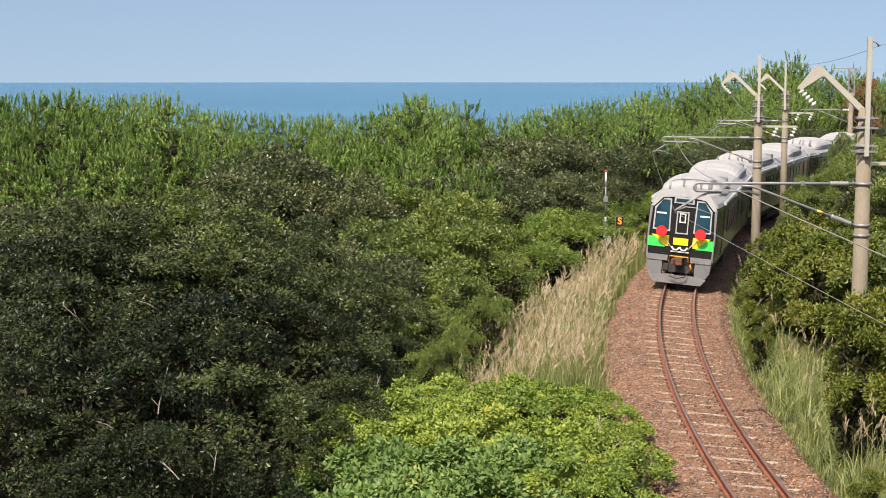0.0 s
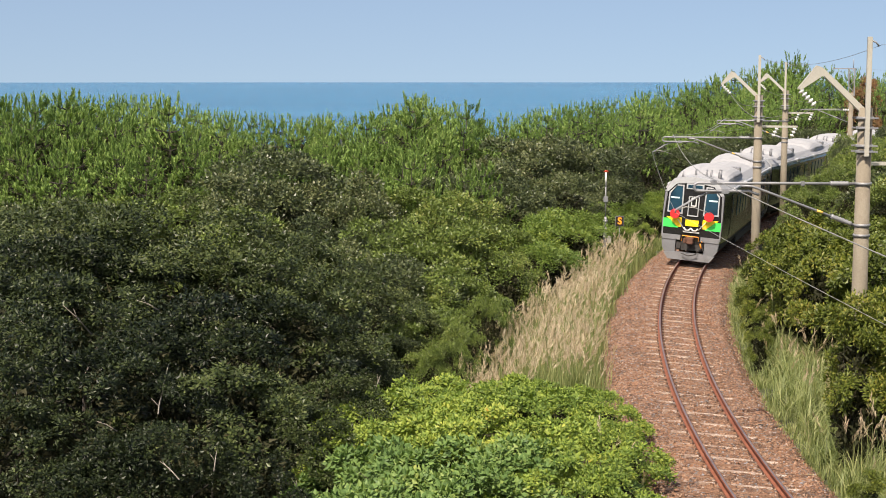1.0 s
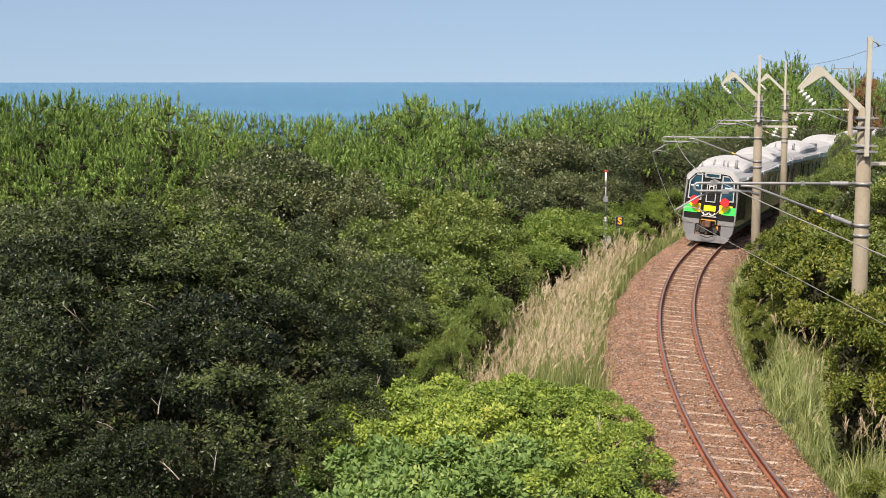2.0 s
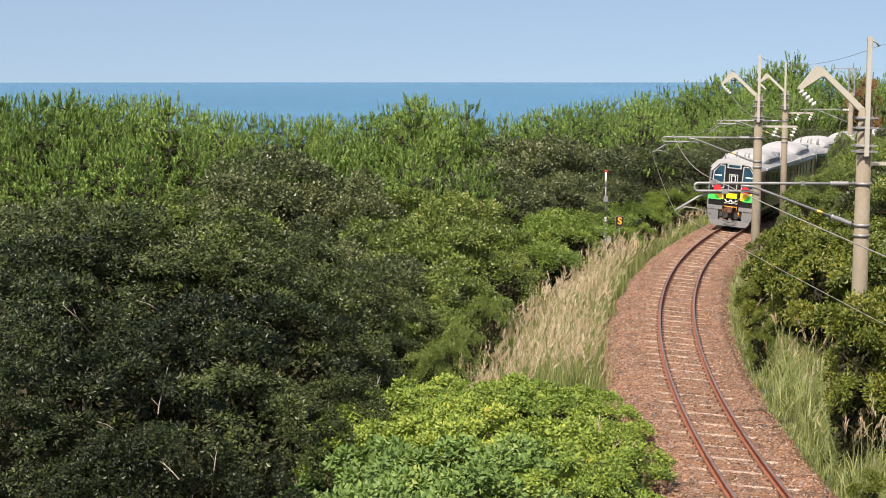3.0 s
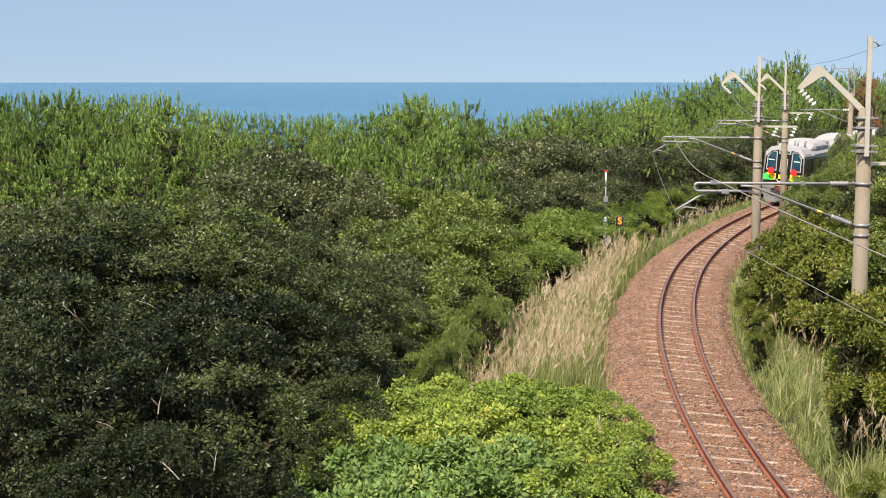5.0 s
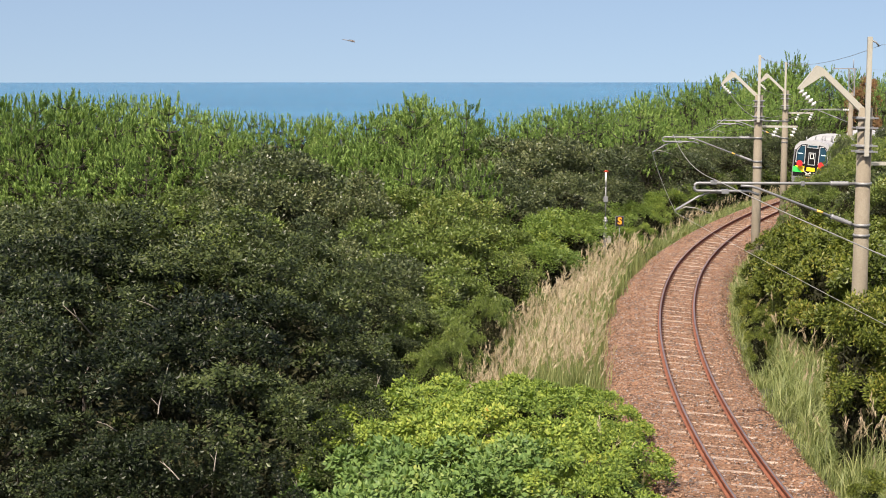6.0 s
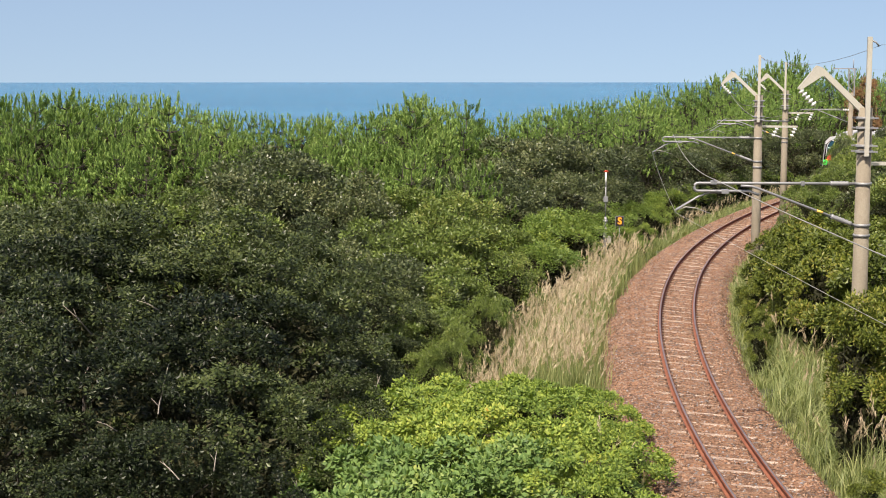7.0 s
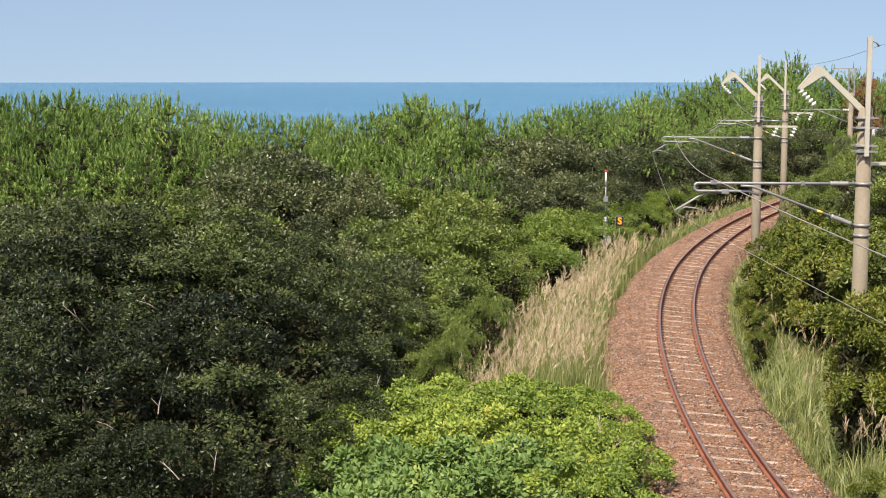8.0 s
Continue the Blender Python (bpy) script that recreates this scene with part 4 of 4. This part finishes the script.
# ---- marker post and sign ----
def marker_post():
    p = thing("marker_post", "slender white metal post with a red cap in the grass", "post", pose(7.22, 65, 0))
    bm = bmesh.new()
    tube(bm, [(0, 0, -1.8), (0, 0, 1.5), (0, 0, 1.65)], 0.08, 10, [0.085, 0.08, 0.05])
    for z in (0.3, 0.75, 1.1, 1.45):
        tube(bm, [(0, 0, z - .04), (0, 0, z + .04)], 0.105, 10)
    part("base_sleeve", bm, M_STEEL, p)
    bm = bmesh.new()
    tube(bm, [(0, 0, 1.6), (0, 0, 3.1)], 0.028, 8)
    part("stem", bm, M_STEEL, p)
    bm = bmesh.new()
    tube(bm, [(0, 0, 3.0), (0, 0, 3.64)], 0.042, 10)
    part("head", bm, M_PORCELAIN, p)
    bm = bmesh.new()
    tube(bm, [(0, 0, 3.64), (0, 0, 3.72)], 0.06, 10)
    box(bm, -.10, .10, -.03, .03, 3.64, 3.68)
    part("cap", bm, paint("red_cap", (0.5, 0.06, 0.03), 0.4), p, "red cap")
    bm = bmesh.new()
    box(bm, 0.08, 0.26, -0.12, 0.05, 0.45, 0.8, 0.03)
    part("junction_box", bm, M_PALE, p)
    bm = bmesh.new()
    box(bm, -0.1, 0.1, -0.1, 0.05, 2.3, 2.55, 0.02)
    part("clamp", bm, M_STEEL, p)


marker_post()


def s_sign():
    p = thing("track_sign", "black square trackside sign with an orange letter S", "sign", pose(7.85, 65, 0))
    bm = bmesh.new()
    box(bm, -0.19, 0.19, -0.02, 0.02, 1.22, 1.68, 0.01)
    part("frame", bm, M_WIRE_DARK, p)
    bm = bmesh.new()
    box(bm, -0.17, 0.17, -0.028, -0.01, 1.24, 1.66)
    part("board", bm, paint("black_board", (0.012, 0.011, 0.010), 0.5), p)
    bm = bmesh.new()
    tube(bm, [(0, 0.05, -2), (0, 0.05, 1.7)], 0.025, 8)
    part("post", bm, M_WIRE_DARK, p)
    cu = bpy.data.curves.new("letter", 'FONT')
    cu.body, cu.size, cu.extrude, cu.offset = "S", 0.42, 0.004, 0.012
    cu.align_x, cu.align_y = 'CENTER', 'CENTER'
    ob = new("letter", cu)
    ob.parent = p
    ob.matrix_world = pose(7.85, 65 - 0.036, 1.45, 90, 0, 0)
    cu.materials.append(paint("orange_letter", (0.85, 0.33, 0.03), 0.4))
    ob["label"] = "orange letter S"


s_sign()


# ---- train ----
M_SHELL = mottled("brushed_stainless", [(0.3, (0.065, 0.068, 0.064)), (0.6, (0.10, 0.104, 0.097)), (0.8, (0.145, 0.15, 0.14))], 0.8, 30, 0.22, 0.9, 0.03, 0.002)
M_ROOF = mottled("pale_roof", [(0.3, (0.24, 0.24, 0.245)), (0.6, (0.315, 0.315, 0.32)), (0.8, (0.38, 0.38, 0.38))], 0.9, 18, 0.6, 0, 0.1, 0.004)
M_FACE = paint("black_face", (0.012, 0.012, 0.013), 0.25)
M_SILVER = paint("silver_trim", (0.46, 0.47, 0.48), 0.35, 0.3)
M_SKIRT = paint("grey_skirt", (0.15, 0.155, 0.165), 0.5, 0, 0.2)
M_GREEN = paint("bright_green", (0.03, 0.62, 0.10), 0.4, 0, 0.08)
M_LEMON = paint("warm_yellow", (0.88, 0.62, 0.02), 0.4, 0, 0.08)
M_RED = paint("red_disc", (0.55, 0.018, 0.02), 0.5, 0, 0.06)
M_COUPLER = mottled("rusty_coupler", [(0.3, (0.06, 0.03, 0.02)), (0.6, (0.16, 0.075, 0.05)), (0.8, (0.22, 0.12, 0.08))], 6, 50, 0.8, 0.3, 0.3, 0.004)
M_ORANGE = paint("orange_lever", (0.80, 0.30, 0.04), 0.5)
M_UNDER = paint("dark_underframe", (0.035, 0.033, 0.032), 0.8)


def glass_dark():
    m, n, l, b = material("tinted_glass", 0.08)
    b.inputs["Specular IOR Level"].default_value = 0.3
    b.inputs["Base Color"].default_value = (0.02, 0.055, 0.085, 1)
    v = texcoord(n)
    g = noise_tex(n, l, v, 1.2, 2)
    r = ramp(n, [(0.35, (0.008, 0.022, 0.038)), (0.65, (0.018, 0.055, 0.085))])
    l.new(g, r.inputs[0])
    l.new(r.outputs[0], b.inputs["Base Color"])
    return m


M_GLASS = glass_dark()


def train_pose(s):
    """Pose of a car whose rear end is s metres along the track."""
    xa, ya, _ = line(s + 2.9)
    xb, yb, _ = line(s + 16.7)
    h = math.atan2(xb - xa, yb - ya)
    q = Matrix.Rotation(-h, 4, 'Z') @ Matrix.Rotation(radians(ROLL), 4, 'Y')
    return Matrix.Translation((xa, ya, -CANT / 2)) @ q @ Matrix.Translation((0, 6.9, 0))


def ring_prism(bm, outer, inner, y0, y1):
    """A frame between two outlines of the same count."""
    n = len(outer)
    a = [[bm.verts.new((x, y, z)) for x, z in o] for y in (y0, y1) for o in (outer, inner)]
    for i in range(n):
        j = (i + 1) % n
        bm.faces.new((a[0][i], a[0][j], a[1][j], a[1][i]))
        bm.faces.new((a[0][i], a[2][i], a[2][j], a[0][j]))
        bm.faces.new((a[1][i], a[1][j], a[3][j], a[3][i]))
        bm.faces.new((a[2][i], a[3][i], a[3][j], a[2][j]))
    bmesh.ops.recalc_face_normals(bm, faces=bm.faces)


def inset(outline, k):
    cx = sum(p[0] for p in outline) / len(outline)
    cz = sum(p[1] for p in outline) / len(outline)
    return [(p[0] + (k if p[0] < cx else -k), p[1] + (k if p[1] < cz else -k)) for p in outline]


def flip(outline, sg):
    return [(sg * x, z) for x, z in outline]


CAB = 0.925          # the cab end is narrower than the body


def cab_end(car, sg_y):
    """The end of a car with its black face; sg_y = -1 looks back along the track."""
    e = 9.72
    Y = lambda q: sg_y * (e + q)

    def p(name, outline, q0, q1, mat, label=""):
        bm = bmesh.new()
        prism(bm, [(x * CAB, z) for x, z in outline], Y(q0), Y(q1))
        return part(name, bm, mat, car, label)

    p("face", [(-1.28, 1.12), (1.28, 1.12), (1.32, 2.0), (1.22, 3.02), (0.88, 3.38), (-0.88, 3.38), (-1.22, 3.02), (-1.32, 2.0)], 0.0, 0.06, M_FACE, "glossy black end face")
    # bright shoulders over the windows
    for sg in (-1, 1):
        p("shoulder", flip([(0.0, 3.42), (0.40, 3.40), (0.86, 3.34), (1.20, 2.98), (1.33, 3.0), (1.0, 3.54), (0.45, 3.66), (0.0, 3.70)], sg), -0.1, 0.10, M_SILVER, "bright silver shoulder")
        p("corner_post", flip([(1.28, 1.05), (1.345, 1.05), (1.365, 2.0), (1.34, 3.02), (1.24, 3.0), (1.30, 2.0)], sg), -0.12, 0.075, M_STEEL)
        w = flip([(0.47, 2.08), (1.17, 2.12), (1.15, 2.96), (0.80, 3.31), (0.50, 3.31)], sg)
        win = p("cab_window", w, 0.062, 0.075, M_GLASS, "tinted blue cab window")
        bm = bmesh.new()
        w = [(x * CAB, z) for x, z in w]
        ring_prism(bm, w, inset(w, 0.05), Y(0.062), Y(0.10))
        part("window_frame", bm, M_SILVER, win)
        bm = bmesh.new()
        box(bm, min(sg * 0.62, sg * 0.98), max(sg * 0.62, sg * 0.98), min(Y(0.076), Y(0.082)), max(Y(0.076), Y(0.082)), 2.72, 2.78)
        part("lettering_bar", bm, paint("pale_lettering", (0.55, 0.75, 0.8), 0.4), win)
        p("yellow_panel", flip([(0.48, 1.92), (1.20, 1.92), (1.06, 1.82), (0.68, 1.52), (0.48, 1.52)], sg), 0.062, 0.075, M_LEMON, "warm yellow flash")
        p("green_panel", flip([(1.31, 1.85), (1.05, 1.85), (0.60, 1.48), (1.31, 1.48)], sg), 0.064, 0.080, M_GREEN, "bright green flash")
        p("bumper", flip([(0.46, 0.98), (1.30, 0.98), (1.30, 1.18), (0.46, 1.18)], sg), -0.05, 0.13, M_STEEL, "grey bumper band")
        # tail disc on its bracket
        bm = bmesh.new()
        tube(bm, [(sg * 0.72, Y(0.06), 2.09), (sg * 0.72, Y(0.32), 2.09)], 0.02, 6)
        br = part("disc_bracket", bm, M_SILVER, car)
        bm = bmesh.new()
        tube(bm, [(sg * 0.72, Y(0.32), 2.09), (sg * 0.72, Y(0.335), 2.09)], 0.205, 28)
        part("tail_disc", bm, M_RED, car, "round red tail disc")
        bm = bmesh.new()
        tube(bm, [(sg * 0.60, Y(0.10), 1.84), (sg * 0.42, Y(0.14), 1.62), (sg * 0.30, Y(0.12), 1.45)], 0.016, 5)
        part("strut", bm, M_PORCELAIN, car)
    p("sign_box", [(-0.40, 3.16), (0.40, 3.16), (0.40, 3.40), (-0.40, 3.40)], 0.0, 0.09, M_SILVER, "destination display")
    p("display", [(-0.33, 3.21), (0.33, 3.21), (0.33, 3.34), (-0.33, 3.34)], 0.09, 0.10, M_GLASS)
    o = [(-0.23, 2.02), (0.23, 2.02), (0.23, 2.86), (-0.23, 2.86)]
    bm = bmesh.new()
    ring_prism(bm, o, inset(o, 0.04), Y(0.062), Y(0.10))
    door = part("end_door", bm, M_SILVER, car, "silver-framed gangway door panel")
    o = [(-0.12, 2.44), (0.12, 2.44), (0.12, 2.80), (-0.12, 2.80)]
    bm = bmesh.new()
    ring_prism(bm, o, inset(o, 0.045), Y(0.064), Y(0.10))
    part("door_window", bm, M_PORCELAIN, door)
    p("yellow_plate", [(-0.30, 1.60), (0.30, 1.60), (0.30, 1.86), (-0.30, 1.86)], 0.062, 0.09, M_LEMON)
    bm = bmesh.new()
    for x in (-0.18, 0.12):
        tube(bm, [(x - .13, Y(0.12), 1.52), (x - .05, Y(0.16), 1.42), (x + .08, Y(0.16), 1.42), (x + .16, Y(0.12), 1.52)], 0.035, 6)
    box(bm, -0.34, 0.34, min(Y(0.05), Y(0.14)), max(Y(0.05), Y(0.14)), 1.32, 1.37, 0.01)
    part("hose_bracket", bm, M_PORCELAIN, car, "white hose bracket")
    # coupler, levers, plough skirt
    bm = bmesh.new()
    box(bm, -0.15, 0.15, min(Y(0), Y(0.42)), max(Y(0), Y(0.42)), 0.86, 1.16, 0.03)
    box(bm, -0.24, -0.12, min(Y(0.3), Y(0.5)), max(Y(0.3), Y(0.5)), 0.90, 1.12, 0.03)
    box(bm, -0.09, 0.09, min(Y(-0.6), Y(0.1)), max(Y(-0.6), Y(0.1)), 0.92, 1.10, 0.02)
    part("coupler", bm, M_COUPLER, car, "rusty brown knuckle coupler")
    bm = bmesh.new()
    tube(bm, [(-0.36, Y(0.2), 0.95), (-0.34, Y(0.2), 1.18), (0.34, Y(0.2), 1.18), (0.36, Y(0.2), 1.0)], 0.022, 6)
    tube(bm, [(0.52, Y(0.18), 1.0), (0.44, Y(0.22), 0.9), (0.5, Y(0.2), 0.72)], 0.04, 6)
    part("uncoupling_lever", bm, M_ORANGE, car, "orange uncoupling lever and hose cock")
    bm = bmesh.new()
    tube(bm, [(0.42, Y(0.2), 0.75), (0.3, Y(0.28), 0.45), (0.0, Y(0.3), 0.36), (-0.3, Y(0.26), 0.44)], 0.025, 6)
    part("hose", bm, M_UNDER, car, "black rubber hose")
    p("recess", [(-0.62, 0.55), (0.62, 0.55), (0.62, 1.06), (-0.62, 1.06)], -0.25, -0.02, M_UNDER)
    for sg in (-1, 1):
        p("skirt", flip([(0.66, 0.42), (1.12, 0.42), (1.26, 0.62), (1.31, 0.98), (0.66, 0.98)], sg), -0.2, 0.10, M_SKIRT, "grey plough skirt")
        p("lamp_box", flip([(0.42, 0.62), (0.62, 0.62), (0.62, 0.88), (0.42, 0.88)], sg), -0.1, 0.06, M_UNDER)
    p("plough", [(-1.16, 0.40), (-0.95, 0.14), (0.95, 0.14), (1.16, 0.40), (0.62, 0.46), (-0.62, 0.46)], -0.15, 0.14, M_STEEL, "bright grey snow plough lip")


def tapered(bm, prof, e):
    """A body from end to end whose cabs narrow over the last metre and a half."""
    rings = []
    for y, k in ((-e, CAB), (-e + 0.5, 0.955), (-e + 1.5, 1.0), (e - 1.5, 1.0), (e - 0.5, 0.955), (e, CAB)):
        rings.append([bm.verts.new((x * k, y, z)) for x, z in prof])
    n = len(prof)
    for a, b in zip(rings, rings[1:]):
        for i in range(n):
            bm.faces.new((a[i], b[i], b[(i + 1) % n], a[(i + 1) % n]))
    bm.faces.new(rings[0])
    bm.faces.new(rings[-1][::-1])
    bmesh.ops.recalc_face_normals(bm, faces=bm.faces)


def railcar():
    car = thing("railcar", "silver diesel railcar with a black, green and yellow end face", "train", group="cars of the train")
    # shell with rounded shoulders
    bm = bmesh.new()
    prof = [(-1.30, 0.95), (-1.385, 1.25), (-1.40, 2.0), (-1.385, 2.95), (-1.33, 3.16), (1.33, 3.16), (1.385, 2.95), (1.40, 2.0), (1.385, 1.25), (1.30, 0.95)]
    tapered(bm, prof, 9.72)
    part("shell", bm, M_SHELL, car, "brushed stainless body shell")
    bm = bmesh.new()
    roof = [(-1.36, 3.10), (-1.30, 3.24), (-1.02, 3.50), (-0.5, 3.65), (0, 3.70), (0.5, 3.65), (1.02, 3.50), (1.30, 3.24), (1.36, 3.10)]
    tapered(bm, roof, 9.76)
    part("roof", bm, M_ROOF, car, "pale grey ribbed roof")
    for sg in (-1, 1):
        bm = bmesh.new()
        box(bm, min(sg * 1.30, sg * 1.44), max(sg * 1.30, sg * 1.44), -8.2, 8.2, 3.10, 3.22, 0.02)
        g = part("gutter", bm, M_SILVER, car)
        for y in (-2.8, 2.8, 7.8):
            bm = bmesh.new()
            box(bm, min(sg * 1.22, sg * 1.47), max(sg * 1.22, sg * 1.47), y - 0.6 * (abs(y) < 5) - 0.1, y + 0.1, 3.06, 3.25, 0.02)
            part("gutter_bracket", bm, M_SILVER, g)
    # domed air-conditioning covers with ribs
    for y in (-5.2, 5.0):
        bm = bmesh.new()
        n = 22
        rows = []
        for j in range(n + 1):
            t = j / n
            lift = 1 - abs(2 * t - 1) ** 3
            ring = []
            for k in range(13):
                a = math.pi * k / 12
                w = 1.2 * (0.90 + 0.10 * lift)
                ring.append(bm.verts.new((-w * math.cos(a), y - 3.0 + 6.0 * t, 3.42 + (0.54 * lift + 0.025 * (j % 3 == 0)) * math.sin(a) ** 0.75)))
            rows.append(ring)
        for a, b in zip(rows, rows[1:]):
            for k in range(12):
                bm.faces.new((a[k], a[k + 1], b[k + 1], b[k]))
        for q in (rows[0], rows[-1]):
            bm.faces.new(q)
        bmesh.ops.recalc_face_normals(bm, faces=bm.faces)
        cover = part("roof_cover", bm, M_ROOF, car, "domed pale roof equipment cover")
        bm = bmesh.new()
        box(bm, 0.55, 1.0, y + 2.3, y + 2.8, 3.40, 3.78, 0.03)
        box(bm, 0.1, 0.45, y + 2.7, y + 3.2, 3.48, 3.74, 0.03)
        part("roof_box", bm, M_STEEL, cover)
        bm = bmesh.new()
        box(bm, 0.72, 1.18, y - 1.4, y + 1.6, 3.38, 3.62, 0.03)
        part("side_vent", bm, M_STEEL, cover, "grey louvred vent")
    for x, y, r in ((-0.2, -8.6, 0.045), (0.25, -8.6, 0.045), (0.45, -8.6, 0.045), (0.75, -8.0, 0.08)):
        bm = bmesh.new()
        tube(bm, [(x, y, 3.5), (x, y, 3.86), (x, y + 0.08, 3.92)], r, 8)
        part("exhaust_pipe", bm, M_STEEL, car, "stubby grey roof pipe")
    bm = bmesh.new()
    box(bm, -0.75, -0.55, -9.3, -9.1, 3.5, 3.54)
    tube(bm, [(-0.65, -9.2, 3.5), (-0.65, -9.2, 3.86)], 0.04, 8, [0.06, 0.03])
    part("antenna", bm, M_STEEL, car)
    # flank doors and windows
    for sg in (-1, 1):
        X = sg * 1.392
        for y in (-7.6, 7.6):
            bm = bmesh.new()
            box(bm, min(X, X + sg * 0.02), max(X, X + sg * 0.02), y - 0.55, y + 0.55, 1.15, 2.98, 0.01)
            d = part("side_door", bm, M_SHELL, car)
            bm = bmesh.new()
            box(bm, min(X, X + sg * 0.028), max(X, X + sg * 0.028), y - 0.22, y + 0.22, 1.95, 2.80)
            part("door_glass", bm, M_GLASS, d)
        for y in (-5.7, -4.6, -3.5, -2.4, 0.0, 2.4, 3.5, 4.6, 5.7):
            bm = bmesh.new()
            box(bm, min(X, X + sg * 0.022), max(X, X + sg * 0.022), y - 0.42, y + 0.42, 1.88, 2.78, 0.01)
            part("side_window", bm, M_GLASS, car)
    cab_end(car, -1)
    cab_end(car, 1)
    bm = bmesh.new()
    box(bm, -1.15, 1.15, -8.9, 8.9, 0.62, 0.98)
    box(bm, -1.2, 1.2, -3.6, 3.4, 0.35, 0.7, 0.04)
    part("underframe", bm, M_UNDER, car, "dark underframe and engine boxes")
    for y in (-6.9, 6.9):
        bm = bmesh.new()
        for sg in (-1, 1):
            box(bm, sg * 0.92 - 0.07, sg * 0.92 + 0.07, y - 1.5, y + 1.5, 0.40, 0.62, 0.03)
        box(bm, -0.9, 0.9, y - 0.25, y + 0.25, 0.38, 0.66, 0.03)
        bogie = part("bogie", bm, M_UNDER, car, "dark bogie frame")
        for dy in (-1.05, 1.05):
            for sg in (-1, 1):
                bm = bmesh.new()
                tube(bm, [(sg * 0.50, y + dy, 0.43), (sg * 0.53, y + dy, 0.43), (sg * 0.53, y + dy, 0.43), (sg * 0.62, y + dy, 0.43)], 0.43, 24, [0.455, 0.455, 0.43, 0.43])
                part("wheel", bm, M_COUPLER, bogie)
    return car


first = railcar()
cars = [first] + [copy_thing(first, Matrix.Identity(4)) for _ in range(2)]

# ---- dragonfly ----
def dragonfly():
    d = thing("dragonfly", "small dark dragonfly with clear wings in flight", "dragonfly")
    dark = paint("dragonfly_body", (0.16, 0.12, 0.10), 0.4)
    m, n, l, b = material("dragonfly_wing", 0.2)
    b.inputs["Base Color"].default_value = (0.25, 0.22, 0.18, 1)
    b.inputs["Alpha"].default_value = 0.35
    bm = bmesh.new()
    tube(bm, [(0.022, 0, 0), (0.016, 0, 0.001), (0.006, 0, 0.002), (0.0, 0, 0)], 0.004, 8, [0.002, 0.0045, 0.0045, 0.002])
    part("thorax", bm, dark, d)
    bm = bmesh.new()
    tube(bm, [(0.028, 0, -0.001), (0.025, 0, 0), (0.021, 0, 0)], 0.004, 8, [0.001, 0.0035, 0.002])
    part("head", bm, dark, d)
    bm = bmesh.new()
    tube(bm, [(0.001, 0, 0), (-0.015, 0, 0.001), (-0.04, 0, 0.0)], 0.002, 7, [0.0022, 0.0017, 0.001])
    part("abdomen", bm, dark, d)
    for x in (0.016, 0.008):
        for sg in (-1, 1):
            bm = bmesh.new()
            lo = [bm.verts.new((x + dx, sg * dy, 0.003 + 0.12 * dy)) for dx, dy in ((0, 0), (0.003, 0.02), (0.001, 0.042), (-0.006, 0.04), (-0.008, 0.02))]
            hi = [bm.verts.new(v.co + Vector((0, 0, 0.0004))) for v in lo]
            bm.faces.new(lo)
            bm.faces.new(hi[::-1])
            for k in range(5):
                bm.faces.new((lo[k], hi[k], hi[(k + 1) % 5], lo[(k + 1) % 5]))
            bmesh.ops.recalc_face_normals(bm, faces=bm.faces)
            part("wing", bm, m, d, "clear veined wing")
    return d


fly = dragonfly()
FLIGHT = [(0.0, -27.5, 12.5), (5.0, -5.0, 8.95), (5.6, -2.29, 8.40), (5.8, -1.40, 8.13), (6.0, -0.49, 7.94), (6.2, 0.417, 7.847), (6.4, 1.302, 7.826), (6.6, 2.2, 7.86), (8.0, 8.5, 8.6)]


def tail(t):
    """Metres along the track of the train's tail; it gathers speed."""
    return 33.9 + 7.15 * t + 0.11 * t * t


def motions():
    for i, car in enumerate(cars):
        walk(car, [(0.5 * k, train_pose(tail(0.5 * k) + 20.0 * i)) for k in range(17)])
    walk(fly, [(t, pose(x, 7.8, z, 0, 12, -8)) for t, x, z in FLIGHT])


motions()
